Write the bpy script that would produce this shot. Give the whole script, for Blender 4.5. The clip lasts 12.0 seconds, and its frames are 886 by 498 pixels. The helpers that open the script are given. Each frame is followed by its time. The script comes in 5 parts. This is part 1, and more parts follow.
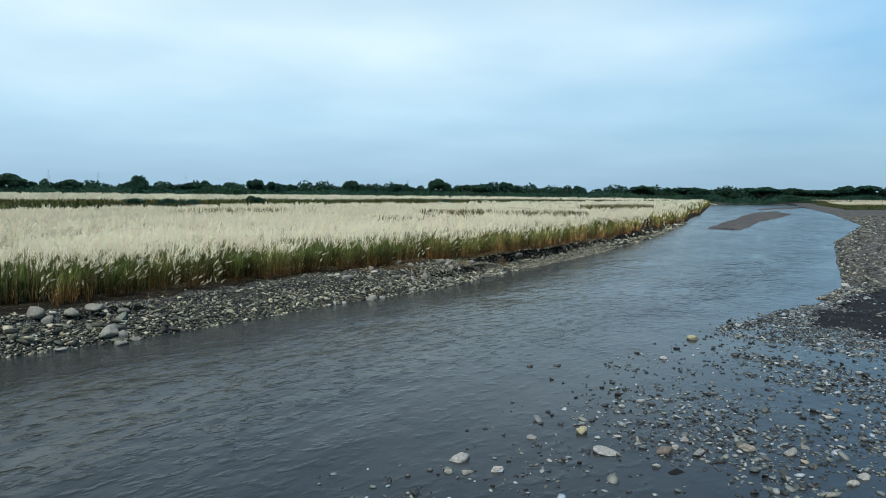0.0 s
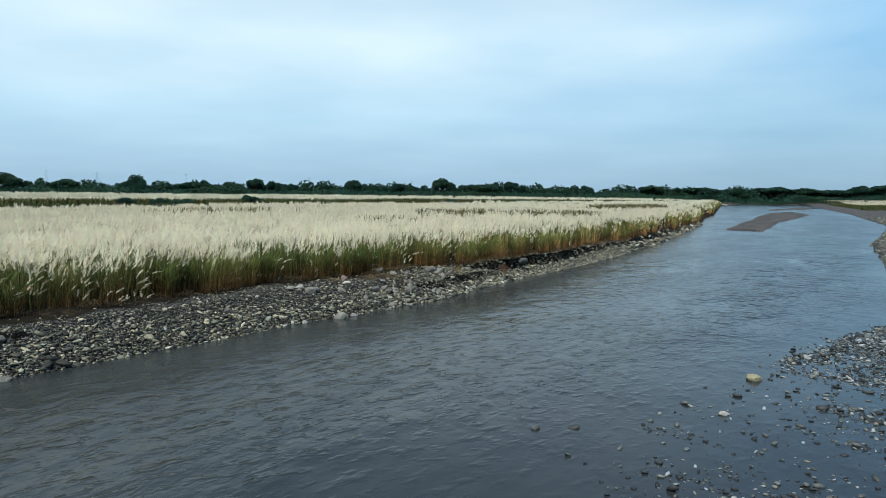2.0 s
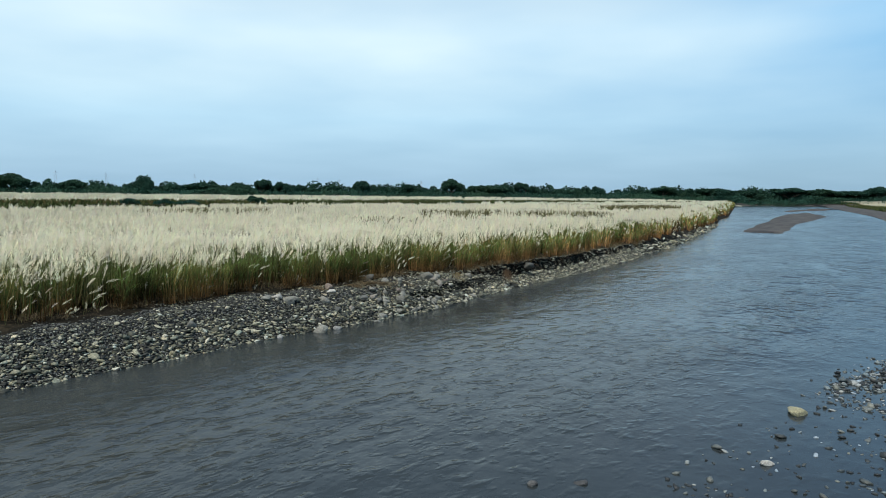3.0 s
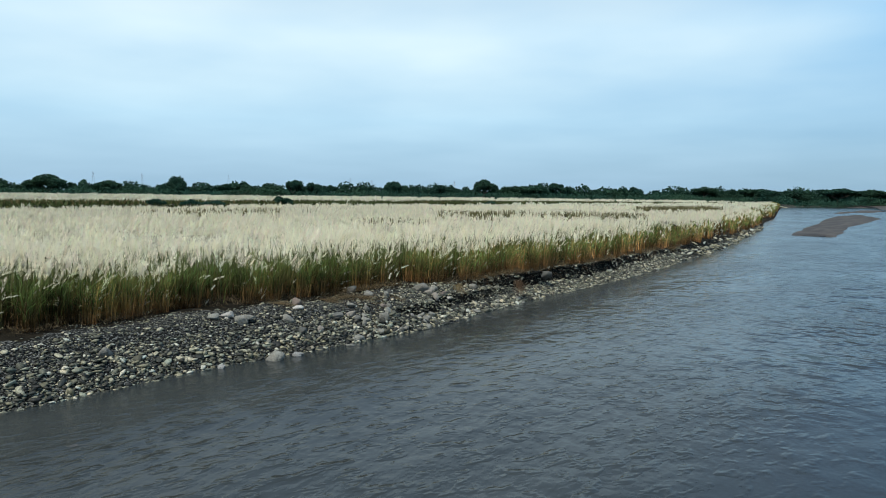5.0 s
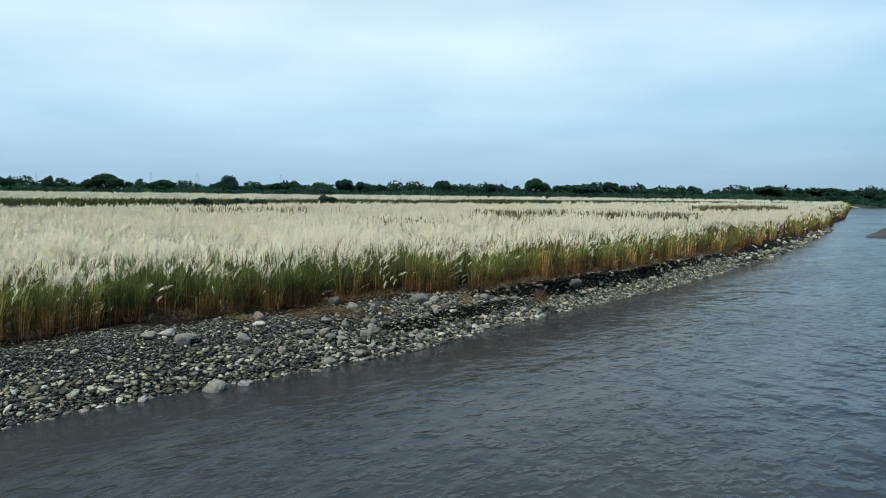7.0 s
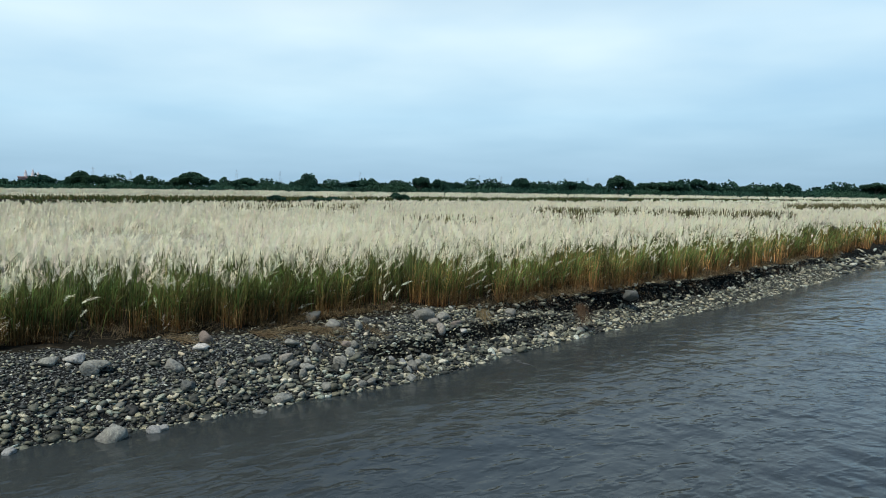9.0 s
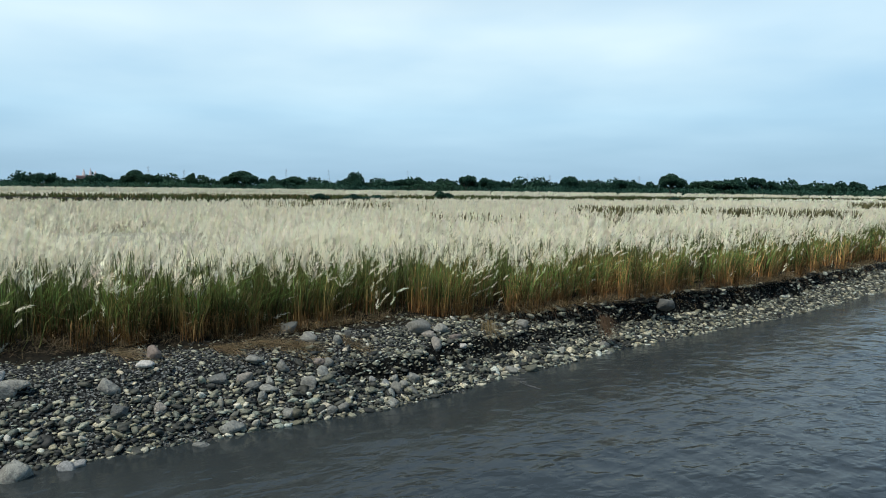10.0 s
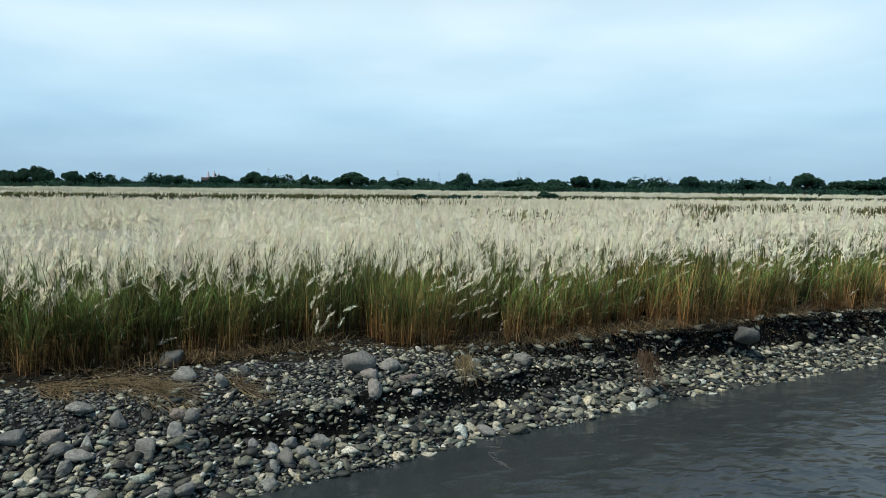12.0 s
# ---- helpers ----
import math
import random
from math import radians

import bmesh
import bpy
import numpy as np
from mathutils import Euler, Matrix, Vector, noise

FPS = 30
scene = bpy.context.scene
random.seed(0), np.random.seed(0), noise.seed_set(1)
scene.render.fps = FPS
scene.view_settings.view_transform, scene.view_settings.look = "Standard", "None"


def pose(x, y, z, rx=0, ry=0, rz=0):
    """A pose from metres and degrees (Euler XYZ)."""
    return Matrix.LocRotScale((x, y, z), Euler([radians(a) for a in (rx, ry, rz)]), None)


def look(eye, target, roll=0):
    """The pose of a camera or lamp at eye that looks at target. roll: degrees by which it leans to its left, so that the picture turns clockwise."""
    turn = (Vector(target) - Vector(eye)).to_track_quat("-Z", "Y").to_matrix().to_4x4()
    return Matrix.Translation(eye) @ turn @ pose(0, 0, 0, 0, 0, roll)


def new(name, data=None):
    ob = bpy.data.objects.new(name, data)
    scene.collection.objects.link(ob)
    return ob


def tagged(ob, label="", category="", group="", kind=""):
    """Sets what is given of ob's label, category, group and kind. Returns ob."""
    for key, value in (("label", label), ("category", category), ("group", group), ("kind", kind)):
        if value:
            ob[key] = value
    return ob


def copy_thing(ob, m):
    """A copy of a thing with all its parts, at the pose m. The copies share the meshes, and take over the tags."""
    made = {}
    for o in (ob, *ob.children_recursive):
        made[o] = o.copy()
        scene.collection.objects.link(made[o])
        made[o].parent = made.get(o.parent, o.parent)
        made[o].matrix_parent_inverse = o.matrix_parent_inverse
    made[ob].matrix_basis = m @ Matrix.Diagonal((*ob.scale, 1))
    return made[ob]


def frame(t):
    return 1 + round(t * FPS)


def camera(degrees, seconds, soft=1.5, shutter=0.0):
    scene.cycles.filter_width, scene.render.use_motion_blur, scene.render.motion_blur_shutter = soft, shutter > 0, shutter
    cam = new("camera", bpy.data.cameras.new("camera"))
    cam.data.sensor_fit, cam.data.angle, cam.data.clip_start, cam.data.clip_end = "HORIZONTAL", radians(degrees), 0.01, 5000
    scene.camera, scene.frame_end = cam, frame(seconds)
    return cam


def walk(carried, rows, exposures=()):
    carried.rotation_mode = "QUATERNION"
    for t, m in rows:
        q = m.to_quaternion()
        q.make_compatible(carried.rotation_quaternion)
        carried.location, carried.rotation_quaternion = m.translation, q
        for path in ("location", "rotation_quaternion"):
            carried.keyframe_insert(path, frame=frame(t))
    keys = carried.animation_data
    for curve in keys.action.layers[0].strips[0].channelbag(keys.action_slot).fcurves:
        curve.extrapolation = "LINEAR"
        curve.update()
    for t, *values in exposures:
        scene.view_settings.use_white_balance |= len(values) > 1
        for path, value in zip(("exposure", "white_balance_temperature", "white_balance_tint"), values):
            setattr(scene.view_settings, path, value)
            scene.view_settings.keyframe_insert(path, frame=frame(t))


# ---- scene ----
cam = camera(64.9, 12.0, 0.9)
# seconds, eye x y z, heading (to the left), pitch, lean: a slow low flight over the river
ROWS = [
    (0.0, -0.147, -0.044, 5.193, -0.364, -4.816, 0.504),
    (0.5, 0.006, 1.438, 5.090, -0.219, -4.845, 0.512),
    (1.0, 0.195, 3.029, 5.012, -0.183, -4.838, 0.520),
    (1.5, 0.419, 4.639, 4.952, -0.091, -4.811, 0.527),
    (2.0, 0.677, 6.208, 4.904, 0.133, -4.773, 0.533),
    (2.5, 0.964, 7.697, 4.865, 0.507, -4.734, 0.538),
    (3.0, 1.278, 9.089, 4.831, 1.018, -4.698, 0.542),
    (3.5, 1.612, 10.381, 4.799, 1.642, -4.669, 0.546),
    (4.0, 1.962, 11.582, 4.769, 2.357, -4.647, 0.549),
    (4.5, 2.322, 12.707, 4.738, 3.147, -4.634, 0.551),
    (5.0, 2.687, 13.778, 4.707, 4.011, -4.631, 0.552),
    (5.5, 3.052, 14.817, 4.674, 4.958, -4.637, 0.552),
    (6.0, 3.414, 15.846, 4.639, 6.007, -4.652, 0.551),
    (6.5, 3.768, 16.886, 4.603, 7.179, -4.676, 0.550),
    (7.0, 4.112, 17.954, 4.566, 8.494, -4.710, 0.548),
    (7.5, 4.444, 19.063, 4.527, 9.967, -4.752, 0.545),
    (8.0, 4.762, 20.222, 4.487, 11.601, -4.803, 0.541),
    (8.5, 5.067, 21.433, 4.444, 13.387, -4.860, 0.536),
    (9.0, 5.356, 22.697, 4.398, 15.303, -4.922, 0.531),
    (9.5, 5.630, 24.008, 4.348, 17.319, -4.984, 0.525),
    (10.0, 5.890, 25.360, 4.292, 19.409, -5.040, 0.518),
    (10.5, 6.135, 26.746, 4.225, 21.559, -5.081, 0.510),
    (11.0, 6.364, 28.160, 4.146, 23.797, -5.094, 0.501),
    (11.5, 6.575, 29.600, 4.049, 26.215, -5.061, 0.492),
    (12.0, 6.767, 31.070, 3.929, 29.009, -4.959, 0.481),
]


def heading_pose(x, y, z, yaw, pitch, roll):
    yaw, pitch = radians(yaw), radians(pitch)
    way = Vector((-math.sin(yaw) * math.cos(pitch), math.cos(yaw) * math.cos(pitch), math.sin(pitch)))
    return look((x, y, z), Vector((x, y, z)) + way * 10, roll)


walk(cam, [(t, heading_pose(*row)) for t, *row in ROWS], [(0.0, 0.0), (12.0, 0.0)])

# ---------------------------------------------------------------- light
SUN_ELEVATION, SUN_AZIMUTH = 58.0, 205.0     # azimuth clockwise from +y
world = bpy.data.worlds.new("sky")
scene.world = world
world.use_nodes = True
wn, wl = world.node_tree.nodes, world.node_tree.links
wn.clear()
w_out, w_bg = wn.new("ShaderNodeOutputWorld"), wn.new("ShaderNodeBackground")
w_sky = wn.new("ShaderNodeTexSky")
w_sky.sky_type, w_sky.sun_disc = "NISHITA", False
w_sky.sun_elevation, w_sky.sun_rotation = radians(SUN_ELEVATION), radians(SUN_AZIMUTH)
w_sky.air_density, w_sky.dust_density, w_sky.ozone_density = 1.0, 1.5, 2.0
w_gain = wn.new("ShaderNodeVectorMath")
w_gain.operation = "SCALE"
w_gain.inputs["Scale"].default_value = 0.10
w_co, w_sep = wn.new("ShaderNodeTexCoord"), wn.new("ShaderNodeSeparateXYZ")
# thin high cloud: two layers of stretched noise on a flat ceiling
w_ceil = wn.new("ShaderNodeVectorMath")
w_ceil.operation = "DIVIDE"
w_lift = wn.new("ShaderNodeMath")
w_lift.operation, w_lift.inputs[1].default_value = "ADD", 0.12
w_map = wn.new("ShaderNodeMapping")
w_map.inputs["Scale"].default_value = (0.8, 0.8, 0.0)
w_map.inputs["Rotation"].default_value = (0.0, 0.0, 0.5)
w_map.inputs["Location"].default_value = (1.7, 0.4, 0.0)
w_noise = wn.new("ShaderNodeTexNoise")
w_noise.inputs["Scale"].default_value, w_noise.inputs["Detail"].default_value, w_noise.inputs["Roughness"].default_value = 1.1, 4.0, 0.42
w_cover = wn.new("ShaderNodeMapRange")
w_cover.inputs["From Min"].default_value, w_cover.inputs["From Max"].default_value = 0.10, 0.92
w_cover.inputs["To Min"].default_value, w_cover.inputs["To Max"].default_value = 0.0, 1.0
# the cloud thickens towards one bright bank of it
w_dot = wn.new("ShaderNodeVectorMath")
w_dot.operation = "DOT_PRODUCT"
w_dot.inputs[1].default_value = (-0.40, 0.885, 0.24)
w_bank = wn.new("ShaderNodeMapRange")
w_bank.interpolation_type = "SMOOTHSTEP"
w_bank.inputs["From Min"].default_value, w_bank.inputs["From Max"].default_value = 0.56, 0.97
w_bank.inputs["To Min"].default_value, w_bank.inputs["To Max"].default_value = -0.34, 0.22
w_sum = wn.new("ShaderNodeMath")
w_sum.operation = "ADD"
wl.new(w_co.outputs["Generated"], w_dot.inputs[0])
wl.new(w_dot.outputs["Value"], w_bank.inputs["Value"])
wl.new(w_bank.outputs[0], w_sum.inputs[1])
w_ramp = wn.new("ShaderNodeValToRGB")
w_ramp.color_ramp.elements[0].position, w_ramp.color_ramp.elements[0].color = 0.0, (0.365, 0.56, 0.735, 1)
w_ramp.color_ramp.elements[1].position, w_ramp.color_ramp.elements[1].color = 0.21, (0.84, 1.015, 1.07, 1)
w_mid = w_ramp.color_ramp.elements.new(0.10)
w_mid.color = (0.56, 0.82, 0.99, 1)
w_top = w_ramp.color_ramp.elements.new(0.48)
w_top.color = (0.27, 0.41, 0.57, 1)
w_zenith = w_ramp.color_ramp.elements.new(1.0)
w_zenith.color = (0.14, 0.23, 0.36, 1)
# clear air between the clouds, paler near the horizon
w_clear = wn.new("ShaderNodeValToRGB")
w_clear.color_ramp.elements[0].position, w_clear.color_ramp.elements[0].color = 0.0, (0.325, 0.545, 0.73, 1)
w_clear.color_ramp.elements[1].position, w_clear.color_ramp.elements[1].color = 0.22, (0.35, 0.70, 1.03, 1)
w_deep = w_clear.color_ramp.elements.new(0.36)
w_deep.color = (0.19, 0.42, 0.78, 1)
w_blue = w_clear.color_ramp.elements.new(0.6)
w_blue.color = (0.17, 0.31, 0.52, 1)
w_haze = wn.new("ShaderNodeMix")
w_haze.data_type = "RGBA"
w_haze.inputs["Factor"].default_value = 0.8
wl.new(w_sep.outputs["Z"], w_clear.inputs["Fac"])
wl.new(w_gain.outputs[0], w_haze.inputs["A"])
wl.new(w_clear.outputs["Color"], w_haze.inputs["B"])
w_mix = wn.new("ShaderNodeMix")
w_mix.data_type = "RGBA"
wl.new(w_co.outputs["Generated"], w_sep.inputs[0])
wl.new(w_sep.outputs["Z"], w_lift.inputs[0])
wl.new(w_co.outputs["Generated"], w_ceil.inputs[0])
wl.new(w_lift.outputs[0], w_ceil.inputs[1])
wl.new(w_ceil.outputs[0], w_map.inputs["Vector"])
wl.new(w_map.outputs[0], w_noise.inputs["Vector"])
wl.new(w_noise.outputs["Fac"], w_sum.inputs[0])
wl.new(w_sum.outputs[0], w_cover.inputs["Value"])
wl.new(w_sep.outputs["Z"], w_ramp.inputs["Fac"])
wl.new(w_sky.outputs[0], w_gain.inputs[0])
wl.new(w_cover.outputs[0], w_mix.inputs["Factor"])
wl.new(w_haze.outputs["Result"], w_mix.inputs["A"])
wl.new(w_ramp.outputs["Color"], w_mix.inputs["B"])
wl.new(w_mix.outputs["Result"], w_bg.inputs["Color"])
w_bg.inputs["Strength"].default_value = 1.0
wl.new(w_bg.outputs[0], w_out.inputs["Surface"])

sun = new("sun", bpy.data.lights.new("sun", "SUN"))
sun.data.energy, sun.data.angle, sun.data.color = 4.1, radians(3), (1.0, 0.965, 0.89)
sun_from = Vector((math.sin(radians(SUN_AZIMUTH)) * math.cos(radians(SUN_ELEVATION)),
                   math.cos(radians(SUN_AZIMUTH)) * math.cos(radians(SUN_ELEVATION)), math.sin(radians(SUN_ELEVATION))))
sun.matrix_world = look(sun_from * 100, (0, 0, 0))


# ---------------------------------------------------------------- materials
class Shade:
    """A node material with a few short ways to add to it."""

    def __init__(self, name, rough=0.8, spec=0.5):
        self.mat = bpy.data.materials.new(name)
        self.mat.use_nodes = True
        self.n, self.l = self.mat.node_tree.nodes, self.mat.node_tree.links
        self.b = self.n["Principled BSDF"]
        self.b.inputs["Roughness"].default_value = rough
        self.b.inputs["Specular IOR Level"].default_value = spec
        self.geo = self.n.new("ShaderNodeNewGeometry")

    def noise(self, scale, detail=4.0, rough=0.55, stretch=None, turn=0.0):
        t = self.n.new("ShaderNodeTexNoise")
        t.inputs["Scale"].default_value, t.inputs["Detail"].default_value, t.inputs["Roughness"].default_value = scale, detail, rough
        src = self.geo.outputs["Position"]
        if stretch:
            m = self.n.new("ShaderNodeMapping")
            m.vector_type = "TEXTURE"
            m.inputs["Scale"].default_value, m.inputs["Rotation"].default_value = stretch, (0, 0, turn)
            self.l.new(src, m.inputs["Vector"])
            src = m.outputs[0]
        self.l.new(src, t.inputs["Vector"])
        return t.outputs["Fac"]

    def ramp(self, fac, *stops):
        r = self.n.new("ShaderNodeValToRGB")
        els = r.color_ramp.elements
        while len(els) < len(stops):
            els.new(0.5)
        for e, (p, c) in zip(els, stops):
            e.position, e.color = p, (*c, 1)
        self.l.new(fac, r.inputs["Fac"])
        return r.outputs["Color"]

    def mix(self, fac, a, b, how="MIX"):
        m = self.n.new("ShaderNodeMix")
        m.data_type, m.blend_type = "RGBA", how
        for key, v in (("Factor", fac), ("A", a), ("B", b)):
            if isinstance(v, (int, float)):
                m.inputs[key].default_value = v
            elif isinstance(v, tuple):
                m.inputs[key].default_value = (*v, 1)
            else:
                self.l.new(v, m.inputs[key])
        return m.outputs["Result"]

    def range(self, v, a, b, c, d):
        m = self.n.new("ShaderNodeMapRange")
        for key, x in zip(("From Min", "From Max", "To Min", "To Max"), (a, b, c, d)):
            m.inputs[key].default_value = x
        self.l.new(v, m.inputs["Value"])
        return m.outputs[0]

    def math(self, how, a, b):
        m = self.n.new("ShaderNodeMath")
        m.operation = how
        for i, v in enumerate((a, b)):
            if isinstance(v, (int, float)):
                m.inputs[i].default_value = v
            else:
                self.l.new(v, m.inputs[i])
        return m.outputs[0]

    def attribute(self, name):
        a = self.n.new("ShaderNodeAttribute")
        a.attribute_name = name
        return a.outputs["Color"]

    def colour(self, c):
        if isinstance(c, tuple):
            self.b.inputs["Base Color"].default_value = (*c, 1)
        else:
            self.l.new(c, self.b.inputs["Base Color"])

    def roughness(self, v):
        self.l.new(v, self.b.inputs["Roughness"])

    def bump(self, h, strength, distance):
        p = self.n.new("ShaderNodeBump")
        p.inputs["Strength"].default_value, p.inputs["Distance"].default_value = strength, distance
        self.l.new(h, p.inputs["Height"])
        self.l.new(p.outputs[0], self.b.inputs["Normal"])

    def down(self, share):
        """Soft down: the fine hairs scatter light alike, whichever way each of them stands."""
        m, n = self.n.new("ShaderNodeMix"), self.n.new("ShaderNodeVectorMath")
        m.data_type = "VECTOR"
        m.inputs["Factor"].default_value = share
        self.l.new(self.geo.outputs["Normal"], m.inputs["A"])
        m.inputs["B"].default_value = (0.0, -0.35, 0.94)
        n.operation = "NORMALIZE"
        self.l.new(m.outputs["Result"], n.inputs[0])
        for node in self.n:
            if node.type in ("BSDF_PRINCIPLED", "BSDF_TRANSLUCENT"):
                self.l.new(n.outputs[0], node.inputs["Normal"])

    def thin(self, share, c):
        """Lets light through, as leaves and silky hairs do."""
        t, m = self.n.new("ShaderNodeBsdfTranslucent"), self.n.new("ShaderNodeMixShader")
        self.l.new(c, t.inputs["Color"])
        m.inputs[0].default_value = share
        self.l.new(self.b.outputs[0], m.inputs[1])
        self.l.new(t.outputs[0], m.inputs[2])
        self.l.new(m.outputs[0], self.n["Material Output"].inputs["Surface"])


def make_soil():
    s = Shade("littered_soil", 0.95, 0.05)
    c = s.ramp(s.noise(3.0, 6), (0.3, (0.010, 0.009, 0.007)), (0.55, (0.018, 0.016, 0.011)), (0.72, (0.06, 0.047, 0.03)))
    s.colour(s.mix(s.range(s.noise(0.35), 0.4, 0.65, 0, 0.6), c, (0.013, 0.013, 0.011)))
    s.bump(s.noise(18, 6), 0.7, 0.04)
    return s.mat


def make_gravel_bed():
    s = Shade("fine_gap_shaded_gravel", 0.9, 0.1)
    v = s.n.new("ShaderNodeTexVoronoi")
    v.inputs["Scale"].default_value = 30
    s.l.new(s.geo.outputs["Position"], v.inputs["Vector"])
    # darkest grit near-black: the shade in gaps between stones, put into the colour
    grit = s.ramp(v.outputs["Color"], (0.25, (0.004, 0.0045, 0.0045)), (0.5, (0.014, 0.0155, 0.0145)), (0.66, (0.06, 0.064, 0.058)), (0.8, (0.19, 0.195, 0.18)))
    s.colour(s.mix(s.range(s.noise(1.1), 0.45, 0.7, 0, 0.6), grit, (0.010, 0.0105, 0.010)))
    s.bump(s.math("ADD", v.outputs["Distance"], s.noise(9)), 0.9, 0.03)
    return s.mat


def make_wet_sand():
    s = Shade("wet_dark_sand", 0.85, 0.08)
    s.colour(s.ramp(s.noise(0.8, 7), (0.3, (0.008, 0.0085, 0.009)), (0.7, (0.018, 0.018, 0.018))))
    s.roughness(s.range(s.noise(0.6), 0.35, 0.65, 0.6, 0.9))
    s.bump(s.noise(14, 6), 0.4, 0.02)
    return s.mat


def make_dry_sand():
    s = Shade("grey_brown_sand", 0.9, 0.3)
    c = s.ramp(s.noise(0.5, 7), (0.3, (0.045, 0.042, 0.038)), (0.7, (0.105, 0.095, 0.082)))
    s.colour(s.mix(s.range(s.noise(0.35, 6, 0.65, (3.2, 0.5, 1.0), 1.0), 0.42, 0.62, 0.0, 0.75), c, (0.032, 0.031, 0.031)))
    s.bump(s.noise(6, 6), 0.4, 0.03)
    return s.mat


def make_earth():
    # dark moist soil, coloured near-black to include the shade of the undercut face
    s = Shade("moist_shaded_earth", 0.95, 0.05)
    v = s.n.new("ShaderNodeTexVoronoi")
    v.inputs["Scale"].default_value = 19
    s.l.new(s.geo.outputs["Position"], v.inputs["Vector"])
    chip = s.math("MULTIPLY", s.range(v.outputs["Color"], 0.62, 0.72, 0.0, 1.0), s.range(v.outputs["Distance"], 0.35, 0.5, 1.0, 0.0))
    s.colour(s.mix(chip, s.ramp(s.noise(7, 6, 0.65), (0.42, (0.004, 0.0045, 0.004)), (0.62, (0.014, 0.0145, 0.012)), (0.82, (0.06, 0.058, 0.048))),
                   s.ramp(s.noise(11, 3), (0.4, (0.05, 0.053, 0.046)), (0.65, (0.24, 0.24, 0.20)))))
    s.bump(s.math("ADD", s.noise(24, 5), s.math("ADD", s.noise(5, 3), chip)), 1.0, 0.08)
    return s.mat


def make_water():
    s = Shade("muddy_river_water", 0.2, 0.42)
    s.b.inputs["IOR"].default_value = 1.33
    flow = 1.02
    parts = s.n.new("ShaderNodeSeparateColor")
    s.l.new(s.attribute("tint"), parts.inputs[0])
    depth, open_stream = parts.outputs[0], parts.outputs[1]
    silt = s.ramp(s.noise(0.16, 4, 0.5, (2.0, 1.0, 1.0), flow), (0.35, (0.023, 0.028, 0.028)), (0.65, (0.035, 0.041, 0.040)))
    s.colour(s.mix(depth, (0.024, 0.030, 0.031), silt))
    # wavelets in drifting patches over a slow swell; quieter in the lee of the bank and in the shallows
    patch = s.range(s.noise(0.17, 4, 0.6, (2.2, 1.0, 1.0), flow), 0.36, 0.66, 0.25, 1.0)
    wave = s.noise(1.5, 3, 0.55, (1.5, 1.0, 1.0), flow + 0.2)
    crest = s.range(s.noise(2.6, 2, 0.5, (1.5, 0.9, 1.0), flow - 0.25), 0.52, 0.8, 0.0, 1.0)
    fine = s.noise(6.5, 2, 0.5, (1.4, 1.0, 1.0), flow)
    swell = s.noise(0.33, 3, 0.55, (1.9, 1.0, 1.0), flow + 0.4)
    h = s.math("ADD", s.math("MULTIPLY", wave, 0.085), s.math("ADD", s.math("MULTIPLY", crest, 0.045), s.math("MULTIPLY", fine, 0.010)))
    # a broken riffle down the middle of the stream
    riffle = s.math("MULTIPLY", parts.outputs[2], s.range(s.noise(0.5, 3, 0.6, (1.8, 1.0, 1.0), flow), 0.42, 0.62, 0.2, 1.0))
    chop = s.math("MULTIPLY", s.noise(0.95, 2, 0.5, (0.8, 1.3, 1.0), flow), s.math("MULTIPLY", riffle, 0.36))
    h = s.math("ADD", s.math("MULTIPLY", h, patch), s.math("ADD", chop, s.math("MULTIPLY", swell, 0.14)))
    h = s.math("MULTIPLY", h, s.math("MULTIPLY", s.range(depth, 0.1, 0.9, 0.3, 1.0), s.range(open_stream, 0.0, 1.0, 0.35, 1.0)))
    s.roughness(s.range(patch, 0.25, 1.0, 0.14, 0.24))
    s.bump(h, 1.0, 1.0)
    return s.mat


def make_stone(name, rough=0.6, k=1.0, dark=0.0, cool=1.0):
    """Shingle of mixed tones; dark: the tone that the darkest stones start from."""
    s = Shade(name, rough, 0.35)
    warm = cool ** -0.4
    c = s.ramp(s.geo.outputs["Random Per Island"],
               (0.0, (0.010 * k * warm + dark, 0.011 * k + dark, 0.010 * k * cool + dark)), (0.30, (0.032 * k * warm + dark, 0.035 * k + dark, 0.029 * k * cool + dark)),
               (0.58, (0.115 * k * warm + dark, 0.122 * k + dark, 0.094 * k * cool + dark)), (0.84, (0.27 * k * warm, 0.272 * k, 0.205 * k * cool)), (1.0, (0.52 * k * warm, 0.51 * k, 0.43 * k * cool)))
    other = s.math("FRACT", s.math("MULTIPLY", s.geo.outputs["Random Per Island"], 7.31), 0.0)
    c = s.mix(s.range(other, 0.62, 1.0, 0.0, 1.0), c, s.mix(1.0, c, (1.08, 1.0, 0.88), "MULTIPLY"))
    c = s.mix(s.range(other, 0.30, 0.0, 0.0, 1.0), c, s.mix(1.0, c, (0.84, 0.98, 1.12), "MULTIPLY"))
    s.colour(s.mix(s.range(s.noise(28, 5, 0.7), 0.38, 0.66, 0.0, 0.75 if not dark else 0.4), c, (0.025, 0.026, 0.023)))
    s.bump(s.noise(45, 5), 0.6, 0.02)
    return s.mat


